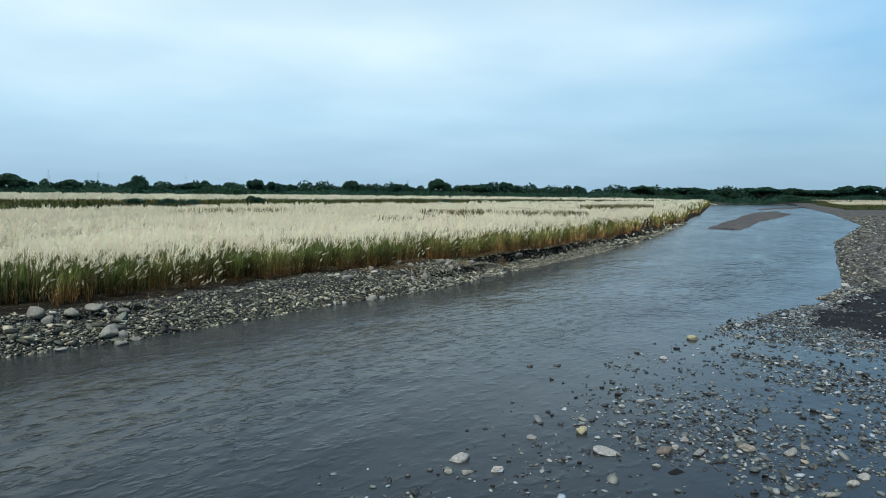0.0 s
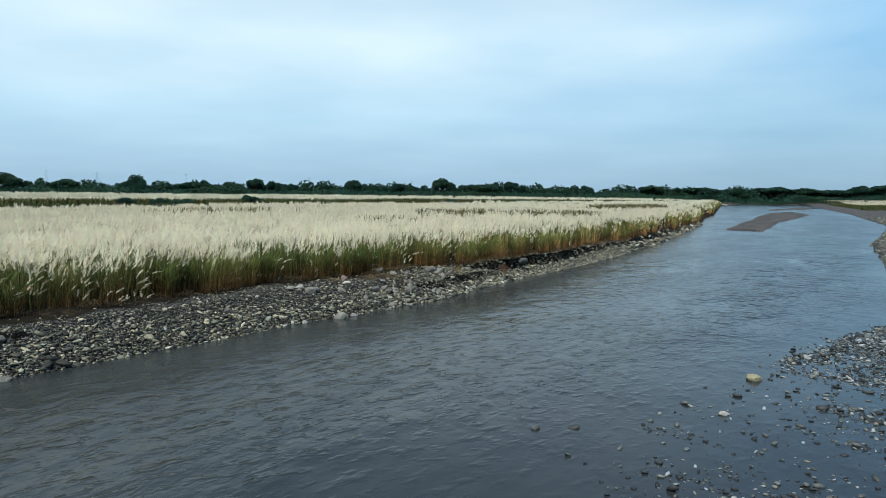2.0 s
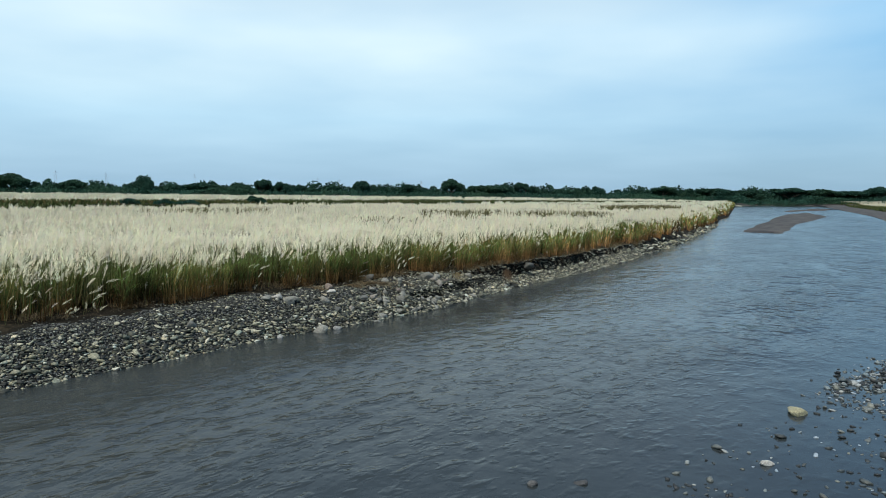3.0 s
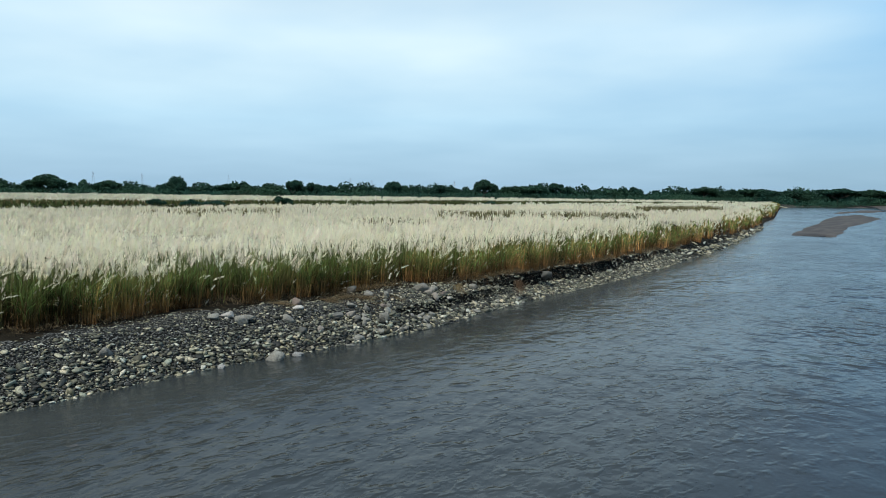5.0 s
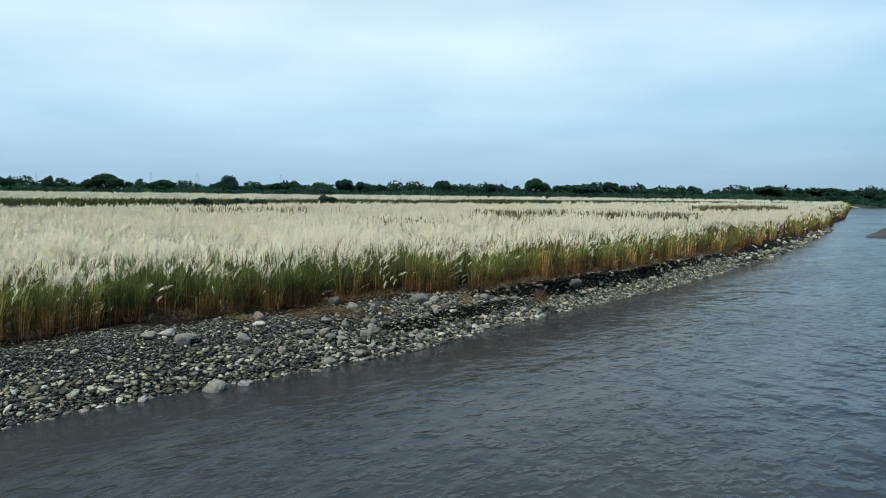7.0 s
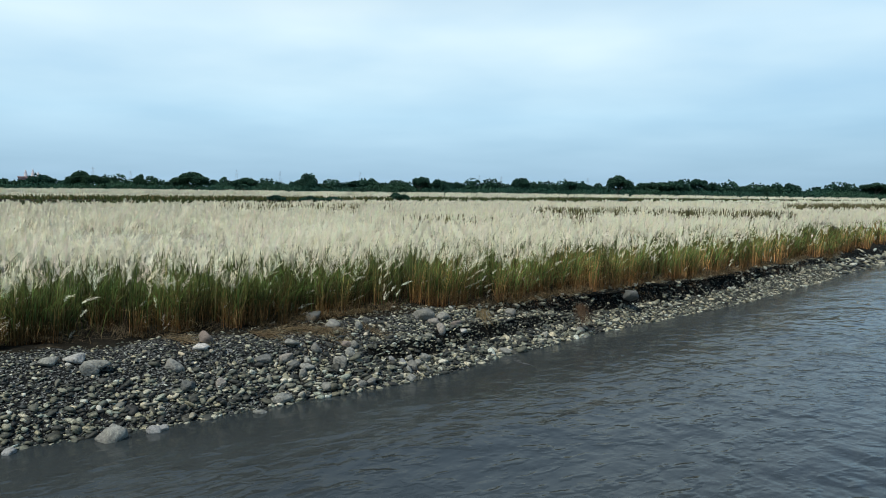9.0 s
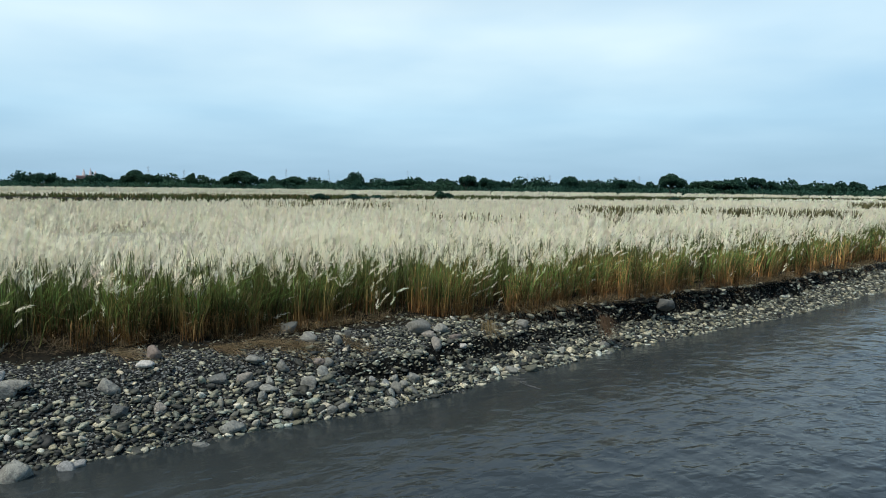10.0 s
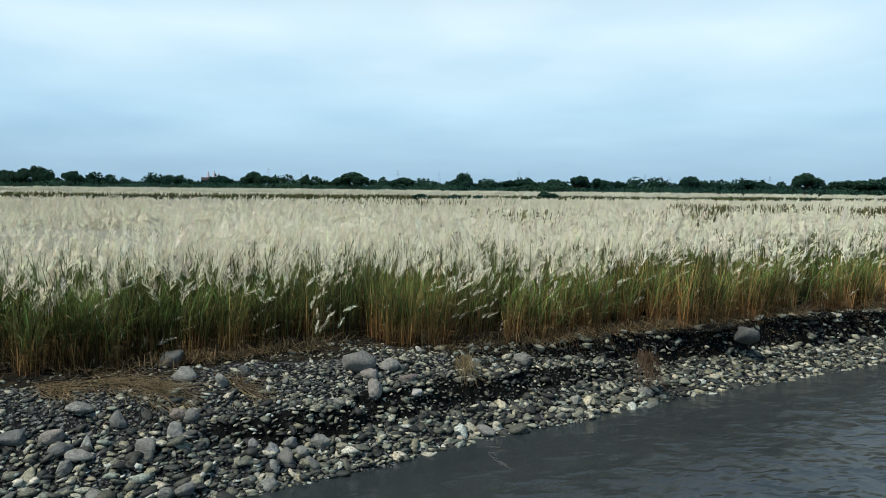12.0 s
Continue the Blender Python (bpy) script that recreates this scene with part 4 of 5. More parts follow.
def build_far_scrub():
    """The belt of bushes and small trees below the crowns: many low domes of leaves, some standing higher."""
    k, per = 340, 400
    cx = -330 + 640 * (np.arange(k) + rng.random(k)) / k
    cy = np.interp(cx, LINE_X, LINE_Y) + 9 * rng.random(k) - 1
    wide = 2.4 + 4.6 * rng.random(k) ** 1.3
    tall = 2.9 + 0.28 * wide + 2.6 * rng.random(k) ** 2.6 + 0.9 * np.clip((cx - 60) / 60, 0, 1) + 0.5 * lump(cx, 0 * cx, 30.0, 1.0)
    n = k * per
    turn, up = rng.random(n) * 6.283, rng.random(n)
    out = np.sqrt(1 - up ** 2) * (0.9 + 0.14 * np.repeat(rng.random(k), per) * np.sin(3 * turn + np.repeat(rng.random(k) * 6, per)))
    fill = rng.random(n) ** 0.28
    x = np.repeat(cx, per) + np.repeat(wide, per) * out * np.cos(turn) * fill
    y = np.repeat(cy, per) + np.repeat(wide, per) * out * np.sin(turn) * fill * 0.8
    z = np.repeat(land(cx, cy), per) + np.repeat(tall, per) * up * fill
    p = np.c_[x, y, z]
    a, b = rng.normal(size=(n, 3)), rng.normal(size=(n, 3))
    a /= np.linalg.norm(a, axis=1)[:, None]
    b -= a * (a * b).sum(1)[:, None]
    b /= np.linalg.norm(b, axis=1)[:, None]
    s = 0.34 + 0.36 * rng.random((n, 1))
    v = np.stack([p - a * s - b * s * 0.6, p + a * s - b * s * 0.6, p + b * s], 1).reshape(-1, 3)
    return tagged(new("far_scrub", raw_mesh("far_scrub", v, np.arange(3 * n).reshape(-1, 3), [FOLIAGE])), "dark green belt of bushes along the horizon", "bushes", kind="stuff")


def build_low_scrub():
    """Paler low growth in front of the belt."""
    n = 42000
    x = -330 + 640 * rng.random(n)
    y = np.interp(x, LINE_X, LINE_Y) - 3 - 9 * rng.random(n)
    z = land(x, y) + np.clip(3.0 + 0.9 * lump(x, y, 6.0, 3.0), 1.2, 4.2) * rng.random(n)
    p = np.c_[x, y, z]
    a, b = rng.normal(size=(n, 3)), rng.normal(size=(n, 3))
    s = 0.22 + 0.2 * rng.random((n, 1))
    a, b = a / np.linalg.norm(a, axis=1)[:, None] * s, b / np.linalg.norm(b, axis=1)[:, None] * s
    v = np.stack([p - a, p + a, p + b], 1).reshape(-1, 3)
    return tagged(new("low_scrub", raw_mesh("low_scrub", v, np.arange(3 * n).reshape(-1, 3), [SCRUB_LEAF])), "lighter green low scrub before the trees", "bushes", kind="stuff")


build_far_scrub()
build_low_scrub()


def build_bush(x, y, w, h, seed):
    bush = new("bush")
    bm = bmesh.new()
    for i in range(5):
        a = i * 1.26
        limb(bm, (0, 0, -0.05), (0.3 * w * math.cos(a), 0.3 * w * math.sin(a), 0.5 * h), 0.05, 0.02, 5)
    part("stem", bm, BARK, bush)
    v, f = leaf_cloud(420, (0, 0, 0.5 * h), (0.62 * w, 0.62 * w, 0.62 * h), 0.13 * h, seed)
    v[:, 2] = np.maximum(v[:, 2], 0.02)
    leaves = new("leaves", raw_mesh("leaves", v, f, [FOLIAGE]))
    leaves.parent = bush
    bush.matrix_basis = Matrix.Translation((x, y, float(land(np.array([x]), np.array([y]))[0])))
    return tagged(bush, "dark green bush standing between the grass fields", "bush", "bushes in the field")


for i, (x, y, w, h) in enumerate(((-45, 168, 3.4, 2.3), (-43.4, 168.6, 2.4, 1.9), (-57, 160, 5.0, 1.5), (-63, 161, 4.6, 1.6), (-68, 156, 3.6, 1.9), (2, 215, 3.2, 1.3), (24, 226, 3.2, 1.2))):
    build_bush(x, y, w, h, 40 + i)


def box(bm, x0, x1, y0, y1, z0, z1):
    v = [bm.verts.new(p) for p in ((x0, y0, z0), (x1, y0, z0), (x1, y1, z0), (x0, y1, z0), (x0, y0, z1), (x1, y0, z1), (x1, y1, z1), (x0, y1, z1))]
    for q in ((3, 2, 1, 0), (4, 5, 6, 7), (0, 1, 5, 4), (1, 2, 6, 5), (2, 3, 7, 6), (3, 0, 4, 7)):
        bm.faces.new([v[i] for i in q])


def build_temple(x, y):
    """A pink building with whitewashed turrets, half hidden by the trees."""
    house = new("temple")
    bm = bmesh.new()
    box(bm, -5.5, 5.5, -4, 4, 0, 7.0)
    box(bm, -5.8, 5.8, -4.3, 4.3, 7.0, 7.4)
    part("wall", bm, PINK_WALL, house)
    for i in range(4):
        bm = bmesh.new()
        box(bm, -4.3 + 2.4 * i, -3.1 + 2.4 * i, -4.06, -3.95, 4.2, 6.0)
        part("window", bm, GLASS_DARK, house)
    for i, (px, hh) in enumerate(((-2.0, 2.4), (1.6, 2.7), (4.2, 1.7))):
        bm = bmesh.new()
        for k in range(5):
            limb(bm, (px, -1, 7.4 + hh * k / 5), (px, -1, 7.4 + hh * (k + 1) / 5), 0.95 * (1 - k / 5) ** 0.7 + 0.1, 0.95 * (1 - (k + 1) / 5) ** 0.7 + 0.06, 8)
        part("turret", bm, WHITE_WALL, house, "whitewashed tapering turret")
    house.matrix_basis = pose(x, y, 0.2, 0, 0, 38) @ Matrix.Diagonal((0.6, 0.6, 0.97, 1))
    return tagged(house, "faded pink temple with white turrets behind the trees", "building")


build_temple(-196, 218)


def build_mast(x, y, top):
    """A slim lattice power pylon."""
    mast = new("pylon")
    h = top - 1
    for sx, sy in ((-1, -1), (1, -1), (1, 1), (-1, 1)):
        bm = bmesh.new()
        limb(bm, (sx * 0.9, sy * 0.9, 0), (sx * 0.12, sy * 0.12, h), 0.030, 0.018, 4)
        part("leg", bm, STEEL, mast)
    bm = bmesh.new()
    for k in range(9):
        a, b = k / 9, (k + 1) / 9
        ra, rb = 0.9 - 0.78 * a, 0.9 - 0.78 * b
        for c, d in (((-1, -1), (1, -1)), ((1, -1), (1, 1)), ((1, 1), (-1, 1)), ((-1, 1), (-1, -1))):
            limb(bm, (c[0] * ra, c[1] * ra, a * h), (d[0] * rb, d[1] * rb, b * h), 0.010, 0.010, 3)
    part("bracing", bm, STEEL, mast)
    for f in (0.82, 0.93):
        bm = bmesh.new()
        limb(bm, (-0.9, 0, f * h), (0.9, 0, f * h), 0.022, 0.022, 4)
        part("cross_arm", bm, STEEL, mast)
    mast.matrix_basis = pose(x, y, 1.0, 0, 0, 20)
    return tagged(mast, "slim grey steel lattice pylon far off", "pylon", "power line pylons")


MASTS = [
    (-172, 309, 12.4), (-119, 329, 12.1), (-65, 343, 11.0), (-16, 354, 10.2),
    (-222, 276, 12.7), (-210, 285, 11.3), (-154, 317, 11.9), (-55, 345, 10.4),
]
for x, y, top in MASTS:
    build_mast(x, y, top)


# ---------------------------------------------------------------- stones
def sphere_mesh(level):
    bm = bmesh.new()
    bmesh.ops.create_icosphere(bm, subdivisions=level, radius=1.0)
    v = np.array([w.co[:] for w in bm.verts])
    f = np.array([[w.index for w in q.verts] for q in bm.faces])
    bm.free()
    return v, f


BALL = {k: sphere_mesh(k) for k in (1, 2, 3, 4)}


def stones(x, y, z, size, level, flat=(0.26, 0.62), sink=0.25):
    """Many uneven rounded stones as one set of arrays."""
    v0, f0 = BALL[level]
    n, k = len(x), len(v0)
    axes = np.c_[1 + 0.45 * rng.random(n), 0.65 + 0.35 * rng.random(n), flat[0] + (flat[1] - flat[0]) * rng.random(n)]
    wave = rng.normal(size=(n, 3, 3)) * 1.5
    r = 1 + 0.13 * np.sin(np.einsum("kd,ned->nke", v0, wave) + rng.random((n, 1, 3)) * 6.28).sum(2)
    for j in range(7 if level > 1 else 5):
        d = rng.normal(size=(n, 3))
        d /= np.linalg.norm(d, axis=1)[:, None]
        r = np.minimum(r, (0.47 + 0.4 * rng.random((n, 1))) / np.maximum(d @ v0.T, 0.05))
    p = v0[None] * r[..., None] * axes[:, None] * (size * 0.62)[:, None, None]
    a, t = rng.random(n) * 6.28, rng.normal(size=n) * 0.35
    c, s = np.cos(t)[:, None], np.sin(t)[:, None]
    p = np.stack([p[..., 0] * c - p[..., 2] * s, p[..., 1], p[..., 0] * s + p[..., 2] * c], -1)
    c, s = np.cos(a)[:, None], np.sin(a)[:, None]
    p = np.stack([p[..., 0] * c - p[..., 1] * s, p[..., 0] * s + p[..., 1] * c, p[..., 2]], -1)
    p += np.c_[x, y, z + size * axes[:, 2] * 0.5 * (1 - 2 * sink)][:, None]
    f = (np.arange(n)[:, None, None] * k + f0[None]).reshape(-1, 3)
    return p.reshape(-1, 3), f, np.full((n * k, 3), 0.2)


def strew(n, y0, y1, u0, u1, mean, spread, lo, hi):
    y = y0 + (y1 - y0) * rng.random(n)
    x = bank_x(y) - (u0 + (u1 - u0) * rng.random(n))
    size = np.clip(mean * np.exp(spread * rng.normal(size=n)), lo, hi)
    keep = bank_x(y) - x < np.where(y > 41.5, bank_x(y) - grass_x(y) - 0.45, np.interp(y, GRASS_Y, GRASS_U) - 0.1) + 0.6 * rng.random(n) ** 3
    # few stones on the ledge's face and near the grass
    u = bank_x(y) - x
    edge = u + 0.22 * lump(x, y, 0.7, 5.5) + 0.10 * lump(x, y, 0.25, 1.5)
    keep &= ~((y > 37.6) & (y < 46) & (edge > 0.80) & (edge < 1.10) & (rng.random(n) < 0.75))
    edge = beach_edge(x, y)
    keep &= ~((y > 20) & (y < 37.5) & (edge > 1.66) & (edge < 1.88) & (rng.random(n) < 0.6))
    keep &= (y > 31) | (rng.random(n) < np.clip(1.0 - 0.9 * (u - 2.1) / 0.7, 0.1, 1))
    keep &= (y > 41) | (rng.random(n) < np.clip(1.0 - 0.6 * (u - 1.6) / 1.2, 0.4, 1))
    size = size * np.clip(1.22 - 0.2 * u, 0.62, 1.1)
    x, y, size = x[keep], y[keep], size[keep]
    return x, y, land(x, y), size


def build_bank_gravel():
    sets = []
    for n, y0, y1, lo, mean, hi, level in ((15000, 30, 46, 0.035, 0.066, 0.14, 1), (1100, 30, 46, 0.09, 0.12, 0.2, 2), (11500, 17, 30, 0.045, 0.074, 0.16, 1), (350, 17, 30, 0.12, 0.15, 0.24, 2), (220, 17, 24.5, 0.14, 0.22, 0.36, 2),
                                           (7500, 46, 64, 0.045, 0.078, 0.18, 1), (2000, 64, 120, 0.12, 0.22, 0.45, 1)):
        x, y, z, size = strew(n, y0, y1, -0.12, 3.7 if y0 < 46 else 1.5, mean, 0.4, lo, hi)
        sets.append(stones(x, y, z, size, level))
    # bigger stones washed clean at the water's edge
    x, y, z, size = strew(560, 28, 46, -0.1, 1.0, 0.13, 0.25, 0.09, 0.22)
    sets.append(stones(x, y, z, size, 2, sink=0.15))
    n = 3000
    y = 42 + 26 * rng.random(n)
    x = grass_x(y) + 0.04 + 0.5 * rng.random(n)
    sets.append(stones(x, y, land(x, y), np.clip(0.062 * np.exp(0.6 * rng.normal(size=n)), 0.025, 0.24), 1, sink=0.25))
    n = 900
    y = 38 + 8 * rng.random(n)
    u = 1.0 - 0.22 * lump(bank_x(y) - 1.0, y, 0.7, 5.5) + 0.22 * rng.normal(size=n)
    x = bank_x(y) - u
    sets.append(stones(x, y, land(x, y), np.clip(0.06 * np.exp(0.5 * rng.normal(size=n)), 0.025, 0.2), 1, sink=0.3))
    v, f, c = gather(*sets)
    return tagged(new("shingle", raw_mesh("shingle", v, f, [STONE], smooth=True)), "grey river shingle heaped on the bank slope", "gravel", kind="stuff")


def build_bar_gravel():
    """Half-drowned shingle in the shallows, and the dry bar farther off."""
    sets = []
    n = 54000
    y = 1 + 33 * rng.random(n)
    v = 15 * rng.random(n) ** 1.1
    x = bar_x(y) + v - 0.8
    # stones lie in trains along the current
    along, across = 0.63 * x - 0.78 * y, 0.78 * x + 0.63 * y
    drift = 1.1 * lump(along / 3.5, across, 0.8, 4.0) + 0.5 * lump(x, y, 3.5, 1.0)
    keep = rng.random(n) < np.clip(0.48 + 0.9 * drift, 0.09, 1) * np.clip(0.025 + ((np.maximum(v - 0.5, 0) + 2.2 * np.clip((y - 18.5) / 3, 0, 1) * np.clip(v, 0, 1)) / 5.0) ** 1.6, 0, 1) * (0.8 + 0.5 * np.clip((y - 18) / 6, 0, 1)) * np.clip((15 - v) / 3, 0, 1) * np.clip((y - 1) / 6, 0, 1)
    x, y = x[keep], y[keep]
    size = np.clip(0.072 * np.exp(0.45 * rng.normal(size=len(x))), 0.04, 0.24)
    bare = (sand_patch(x, y) > 0.012) & (rng.random(len(x)) < 0.93)
    x, y, size = x[~bare], y[~bare], size[~bare]
    sets.append(stones(x, y, np.maximum(land(x, y), -0.006), size, 1, (0.25, 0.5), 0.15))
    # fine gravel between them
    n = 24000
    y = 8 + 27 * rng.random(n)
    v = 15 * rng.random(n)
    x = bar_x(y) + v - 0.5
    drift = 1.1 * lump((0.63 * x - 0.78 * y) / 3.5, 0.78 * x + 0.63 * y, 0.8, 4.0) + 0.5 * lump(x, y, 3.5, 1.0)
    keep = (rng.random(n) < np.clip(0.40 + 0.8 * drift, 0.04, 1) * np.clip(((v + 1.5 * np.clip((y - 18.5) / 3, 0, 1) * np.clip(v, 0, 1)) / 4.5) ** 1.5, 0.02, 1) * np.clip((y - 11) / 9, 0.15, 1)) & ((sand_patch(x, y) < 0.015) | (rng.random(n) < 0.03))
    x, y = x[keep], y[keep]
    sets.append(stones(x, y, np.maximum(land(x, y), -0.010), np.clip(0.05 * np.exp(0.3 * rng.normal(size=len(x))), 0.03, 0.09), 1, (0.3, 0.6), 0.15))
    # a ridge of stones along the water beside the bare sand
    n = 900
    y = 26 + 13 * rng.random(n)
    x = bar_x(y) + 0.2 + 0.9 * np.abs(rng.normal(size=n)) + 0.6 * lump(y, 0 * y, 1.5, 2.0)
    sets.append(stones(x, y, np.maximum(land(x, y), -0.004), np.clip(0.10 * np.exp(0.45 * rng.normal(size=n)), 0.05, 0.32), 1, (0.3, 0.6), 0.2))
    v, f, c = gather(*sets)
    tagged(new("shallows_shingle", raw_mesh("shallows_shingle", v, f, [WET_STONE], smooth=True)), "wet grey shingle half drowned in the shallows", "gravel", kind="stuff")
    sets = []
    n = 11000
    y = 34 + 120 * rng.random(n) ** 2.5
    v = 17 * rng.random(n) ** 1.5
    x = bar_x(y) + v - 0.2
    bare = sand_patch(x, y) > 0.012
    x, y = x[~bare], y[~bare]
    size = np.clip((0.075 + 0.001 * y) * np.exp(0.45 * rng.normal(size=len(x))), 0.05, 0.42)
    sets.append(stones(x, y, land(x, y), size, 1, (0.35, 0.6)))
    v, f, c = gather(*sets)
    return tagged(new("bar_shingle", raw_mesh("bar_shingle", v, f, [PALE_STONE], smooth=True)), "pale dry shingle on the low river bar", "gravel", kind="stuff")


def build_lip(y0, y1, line, reach, thick, label):
    """Ragged ground that overhangs the washed-out face below it."""
    y = np.arange(y0, y1, 0.05)
    n = len(y)
    x0 = line(y)
    fade = np.clip((y - y0) / 1.2, 0, 1) * np.clip((y1 - y) / 1.5, 0, 1)
    out = reach * fade * np.clip(0.75 + 0.7 * lump(y, 0 * y, 0.45, 3.0) + 0.5 * lump(y, 0 * y, 0.14, 7.0), 0.1, 1.6)
    z = land(x0 - 0.12, y)
    rows = []
    for f, d in ((-0.25, 0.02), (0.3, 0.03), (0.75, 0.015), (1.0, -0.35 * thick), (0.92, -0.8 * thick), (0.55, -1.1 * thick), (-0.1, -1.5 * thick)):
        wob = 0.03 * lump(y + 3 * f, 0 * y + 9 * f, 0.11, 2.0 + f)
        rows.append(np.c_[x0 + (out * f if f > 0 else 0.6 * f) + wob, y - 0.35 * np.maximum(out * f, 0), z + d * np.where(f > 0.5, fade, 1) + 0.5 * wob])
    v = np.stack(rows, 1).reshape(-1, 3)
    i = np.arange(n * 7).reshape(n, 7)
    f = np.stack([i[:-1, :-1], i[1:, :-1], i[1:, 1:], i[:-1, 1:]], -1).reshape(-1, 4)
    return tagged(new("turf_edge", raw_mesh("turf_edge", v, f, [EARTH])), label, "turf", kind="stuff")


build_bank_gravel()
build_bar_gravel()
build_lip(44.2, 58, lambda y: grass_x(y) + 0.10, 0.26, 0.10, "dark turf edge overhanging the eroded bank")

# x, y, width, height, tone of each larger stone
SCARP_ROCKS = [
    (-0.02, 40.34, 0.60, 0.41, 0.20), (0.29, 40.32, 0.36, 0.29, 0.60), (0.58, 40.02, 0.31, 0.35, 0.60), (0.41, 40.69, 0.41, 0.23, 0.20),
    (0.86, 40.63, 0.27, 0.23, 0.80), (1.06, 40.55, 0.26, 0.12, 1.00), (-2.37, 38.59, 0.41, 0.31, 0.10), (-1.72, 38.26, 0.33, 0.26, 0.20),
    (-1.07, 38.43, 0.22, 0.25, 0.30), (-1.06, 38.87, 0.20, 0.19, 0.10), (-1.07, 37.59, 0.27, 0.21, 0.80), (1.92, 42.89, 0.36, 0.26, 0.20),
    (1.35, 42.11, 0.22, 0.20, 0.30), (3.89, 44.26, 0.30, 0.17, 0.30), (2.95, 42.85, 0.25, 0.18, 0.30),
    (4.05, 43.78, 0.26, 0.11, 0.30), (2.14, 40.93, 0.29, 0.21, 0.30),
]
NEAR_COBBLES = [
    (-0.90, 37.70, 0.25, 0.19, 0.20), (-1.54, 36.99, 0.23, 0.24, 0.20), (-0.86, 37.37, 0.22, 0.22, 0.30), (-0.92, 36.96, 0.32, 0.34, 0.20),
    (-1.95, 36.28, 0.29, 0.24, 0.60), (-2.26, 36.02, 0.42, 0.19, 0.10), (-1.70, 36.30, 0.38, 0.20, 0.10), (-1.46, 36.40, 0.35, 0.16, 0.20),
    (-1.53, 36.53, 0.16, 0.20, 0.30), (-1.46, 36.18, 0.18, 0.23, 0.30), (-2.04, 36.78, 0.30, 0.15, 0.20), (-0.90, 36.18, 0.33, 0.17, 0.30),
    (-0.30, 36.72, 0.22, 0.22, 0.30), (-0.17, 36.93, 0.25, 0.22, 0.20), (-0.06, 38.04, 0.18, 0.14, 0.40), (0.17, 38.13, 0.22, 0.20, 0.40),
    (0.24, 38.45, 0.22, 0.16, 0.30), (0.52, 38.74, 0.37, 0.25, 0.30), (0.39, 38.19, 0.24, 0.26, 0.20),
]
EDGE_COBBLES = [
    (0.68, 38.37, 0.23, 0.18, 0.20), (0.39, 37.96, 0.16, 0.20, 0.30), (0.49, 37.68, 0.25, 0.19, 0.30), (0.44, 38.40, 0.18, 0.20, 0.20),
    (-3.58, 34.61, 0.42, 0.29, 0.20), (-3.61, 35.82, 0.34, 0.25, 0.70), (-3.45, 35.41, 0.32, 0.17, 1.00), (-4.63, 33.64, 0.54, 0.21, 0.20),
    (-2.55, 34.78, 0.20, 0.24, 0.60), (-1.50, 35.33, 0.40, 0.20, 0.30), (-3.33, 32.52, 0.41, 0.41, 0.20), (-2.86, 33.15, 0.29, 0.22, 0.40),
    (-1.56, 34.60, 0.27, 0.19, 0.30), (-3.00, 34.30, 0.26, 0.22, 0.10),
]
FAR_COBBLES = [
    (-3.30, 32.63, 0.41, 0.35, 0.30), (-2.82, 33.28, 0.28, 0.15, 0.50), (-4.43, 31.53, 0.24, 0.17, 0.40), (-6.86, 30.18, 0.34, 0.27, 0.20),
    (-5.07, 33.72, 0.44, 0.19, 1.00), (-5.39, 33.37, 0.37, 0.19, 0.30), (-4.59, 33.55, 0.34, 0.29, 0.30), (-11.32, 23.33, 0.64, 0.43, 0.30),
    (-10.91, 23.54, 0.39, 0.36, 0.30), (-10.72, 22.87, 0.63, 0.25, 0.30), (-10.47, 23.51, 0.38, 0.23, 0.30), (-12.14, 21.92, 0.50, 0.19, 0.40),
    (-13.46, 22.75, 0.59, 0.39, 0.20), (-13.10, 22.79, 0.39, 0.32, 0.20), (-12.69, 23.55, 0.53, 0.33, 0.20), (-12.14, 24.19, 0.67, 0.24, 0.30),
    (-11.48, 24.83, 0.47, 0.25, 0.20),
]
RIVER_STONES = [
    (0.31, 13.08, 0.45, 0.23, 0.40), (0.97, 12.52, 0.22, 0.18, 0.90), (0.09, 12.47, 0.20, 0.13, 0.30), (0.40, 12.43, 0.26, 0.09, 0.30),
    (2.96, 14.59, 0.27, 0.24, 0.65), (3.24, 13.51, 0.44, 0.13, 0.40), (1.86, 14.27, 0.22, 0.15, 0.40), (4.40, 13.50, 0.32, 0.21, 0.80),
    (4.71, 13.73, 0.21, 0.13, 0.40), (8.89, 24.37, 0.52, 0.24, 0.65), (6.93, 21.39, 0.32, 0.15, 0.90), (4.34, 16.45, 0.20, 0.13, 0.40),
    (4.93, 16.91, 0.21, 0.10, 0.40), (5.06, 13.41, 0.29, 0.15, 0.40), (4.01, 12.76, 0.19, 0.12, 0.40), (5.07, 14.18, 0.21, 0.10, 0.40),
    (8.99, 15.72, 0.26, 0.12, 0.90), (9.42, 16.23, 0.27, 0.13, 0.70),
]
POOL_STONES = [
    (6.17, 13.71, 0.38, 0.18, 0.60), (6.93, 13.45, 0.34, 0.18, 0.40), (7.30, 11.99, 0.24, 0.20, 0.90), (7.67, 12.30, 0.25, 0.15, 0.40),
    (6.25, 12.22, 0.17, 0.10, 0.40), (22.53, 38.28, 0.51, 0.33, 0.90), (3.41, 20.42, 0.24, 0.10, 0.00), (2.59, 20.31, 0.21, 0.12, 0.00),
]


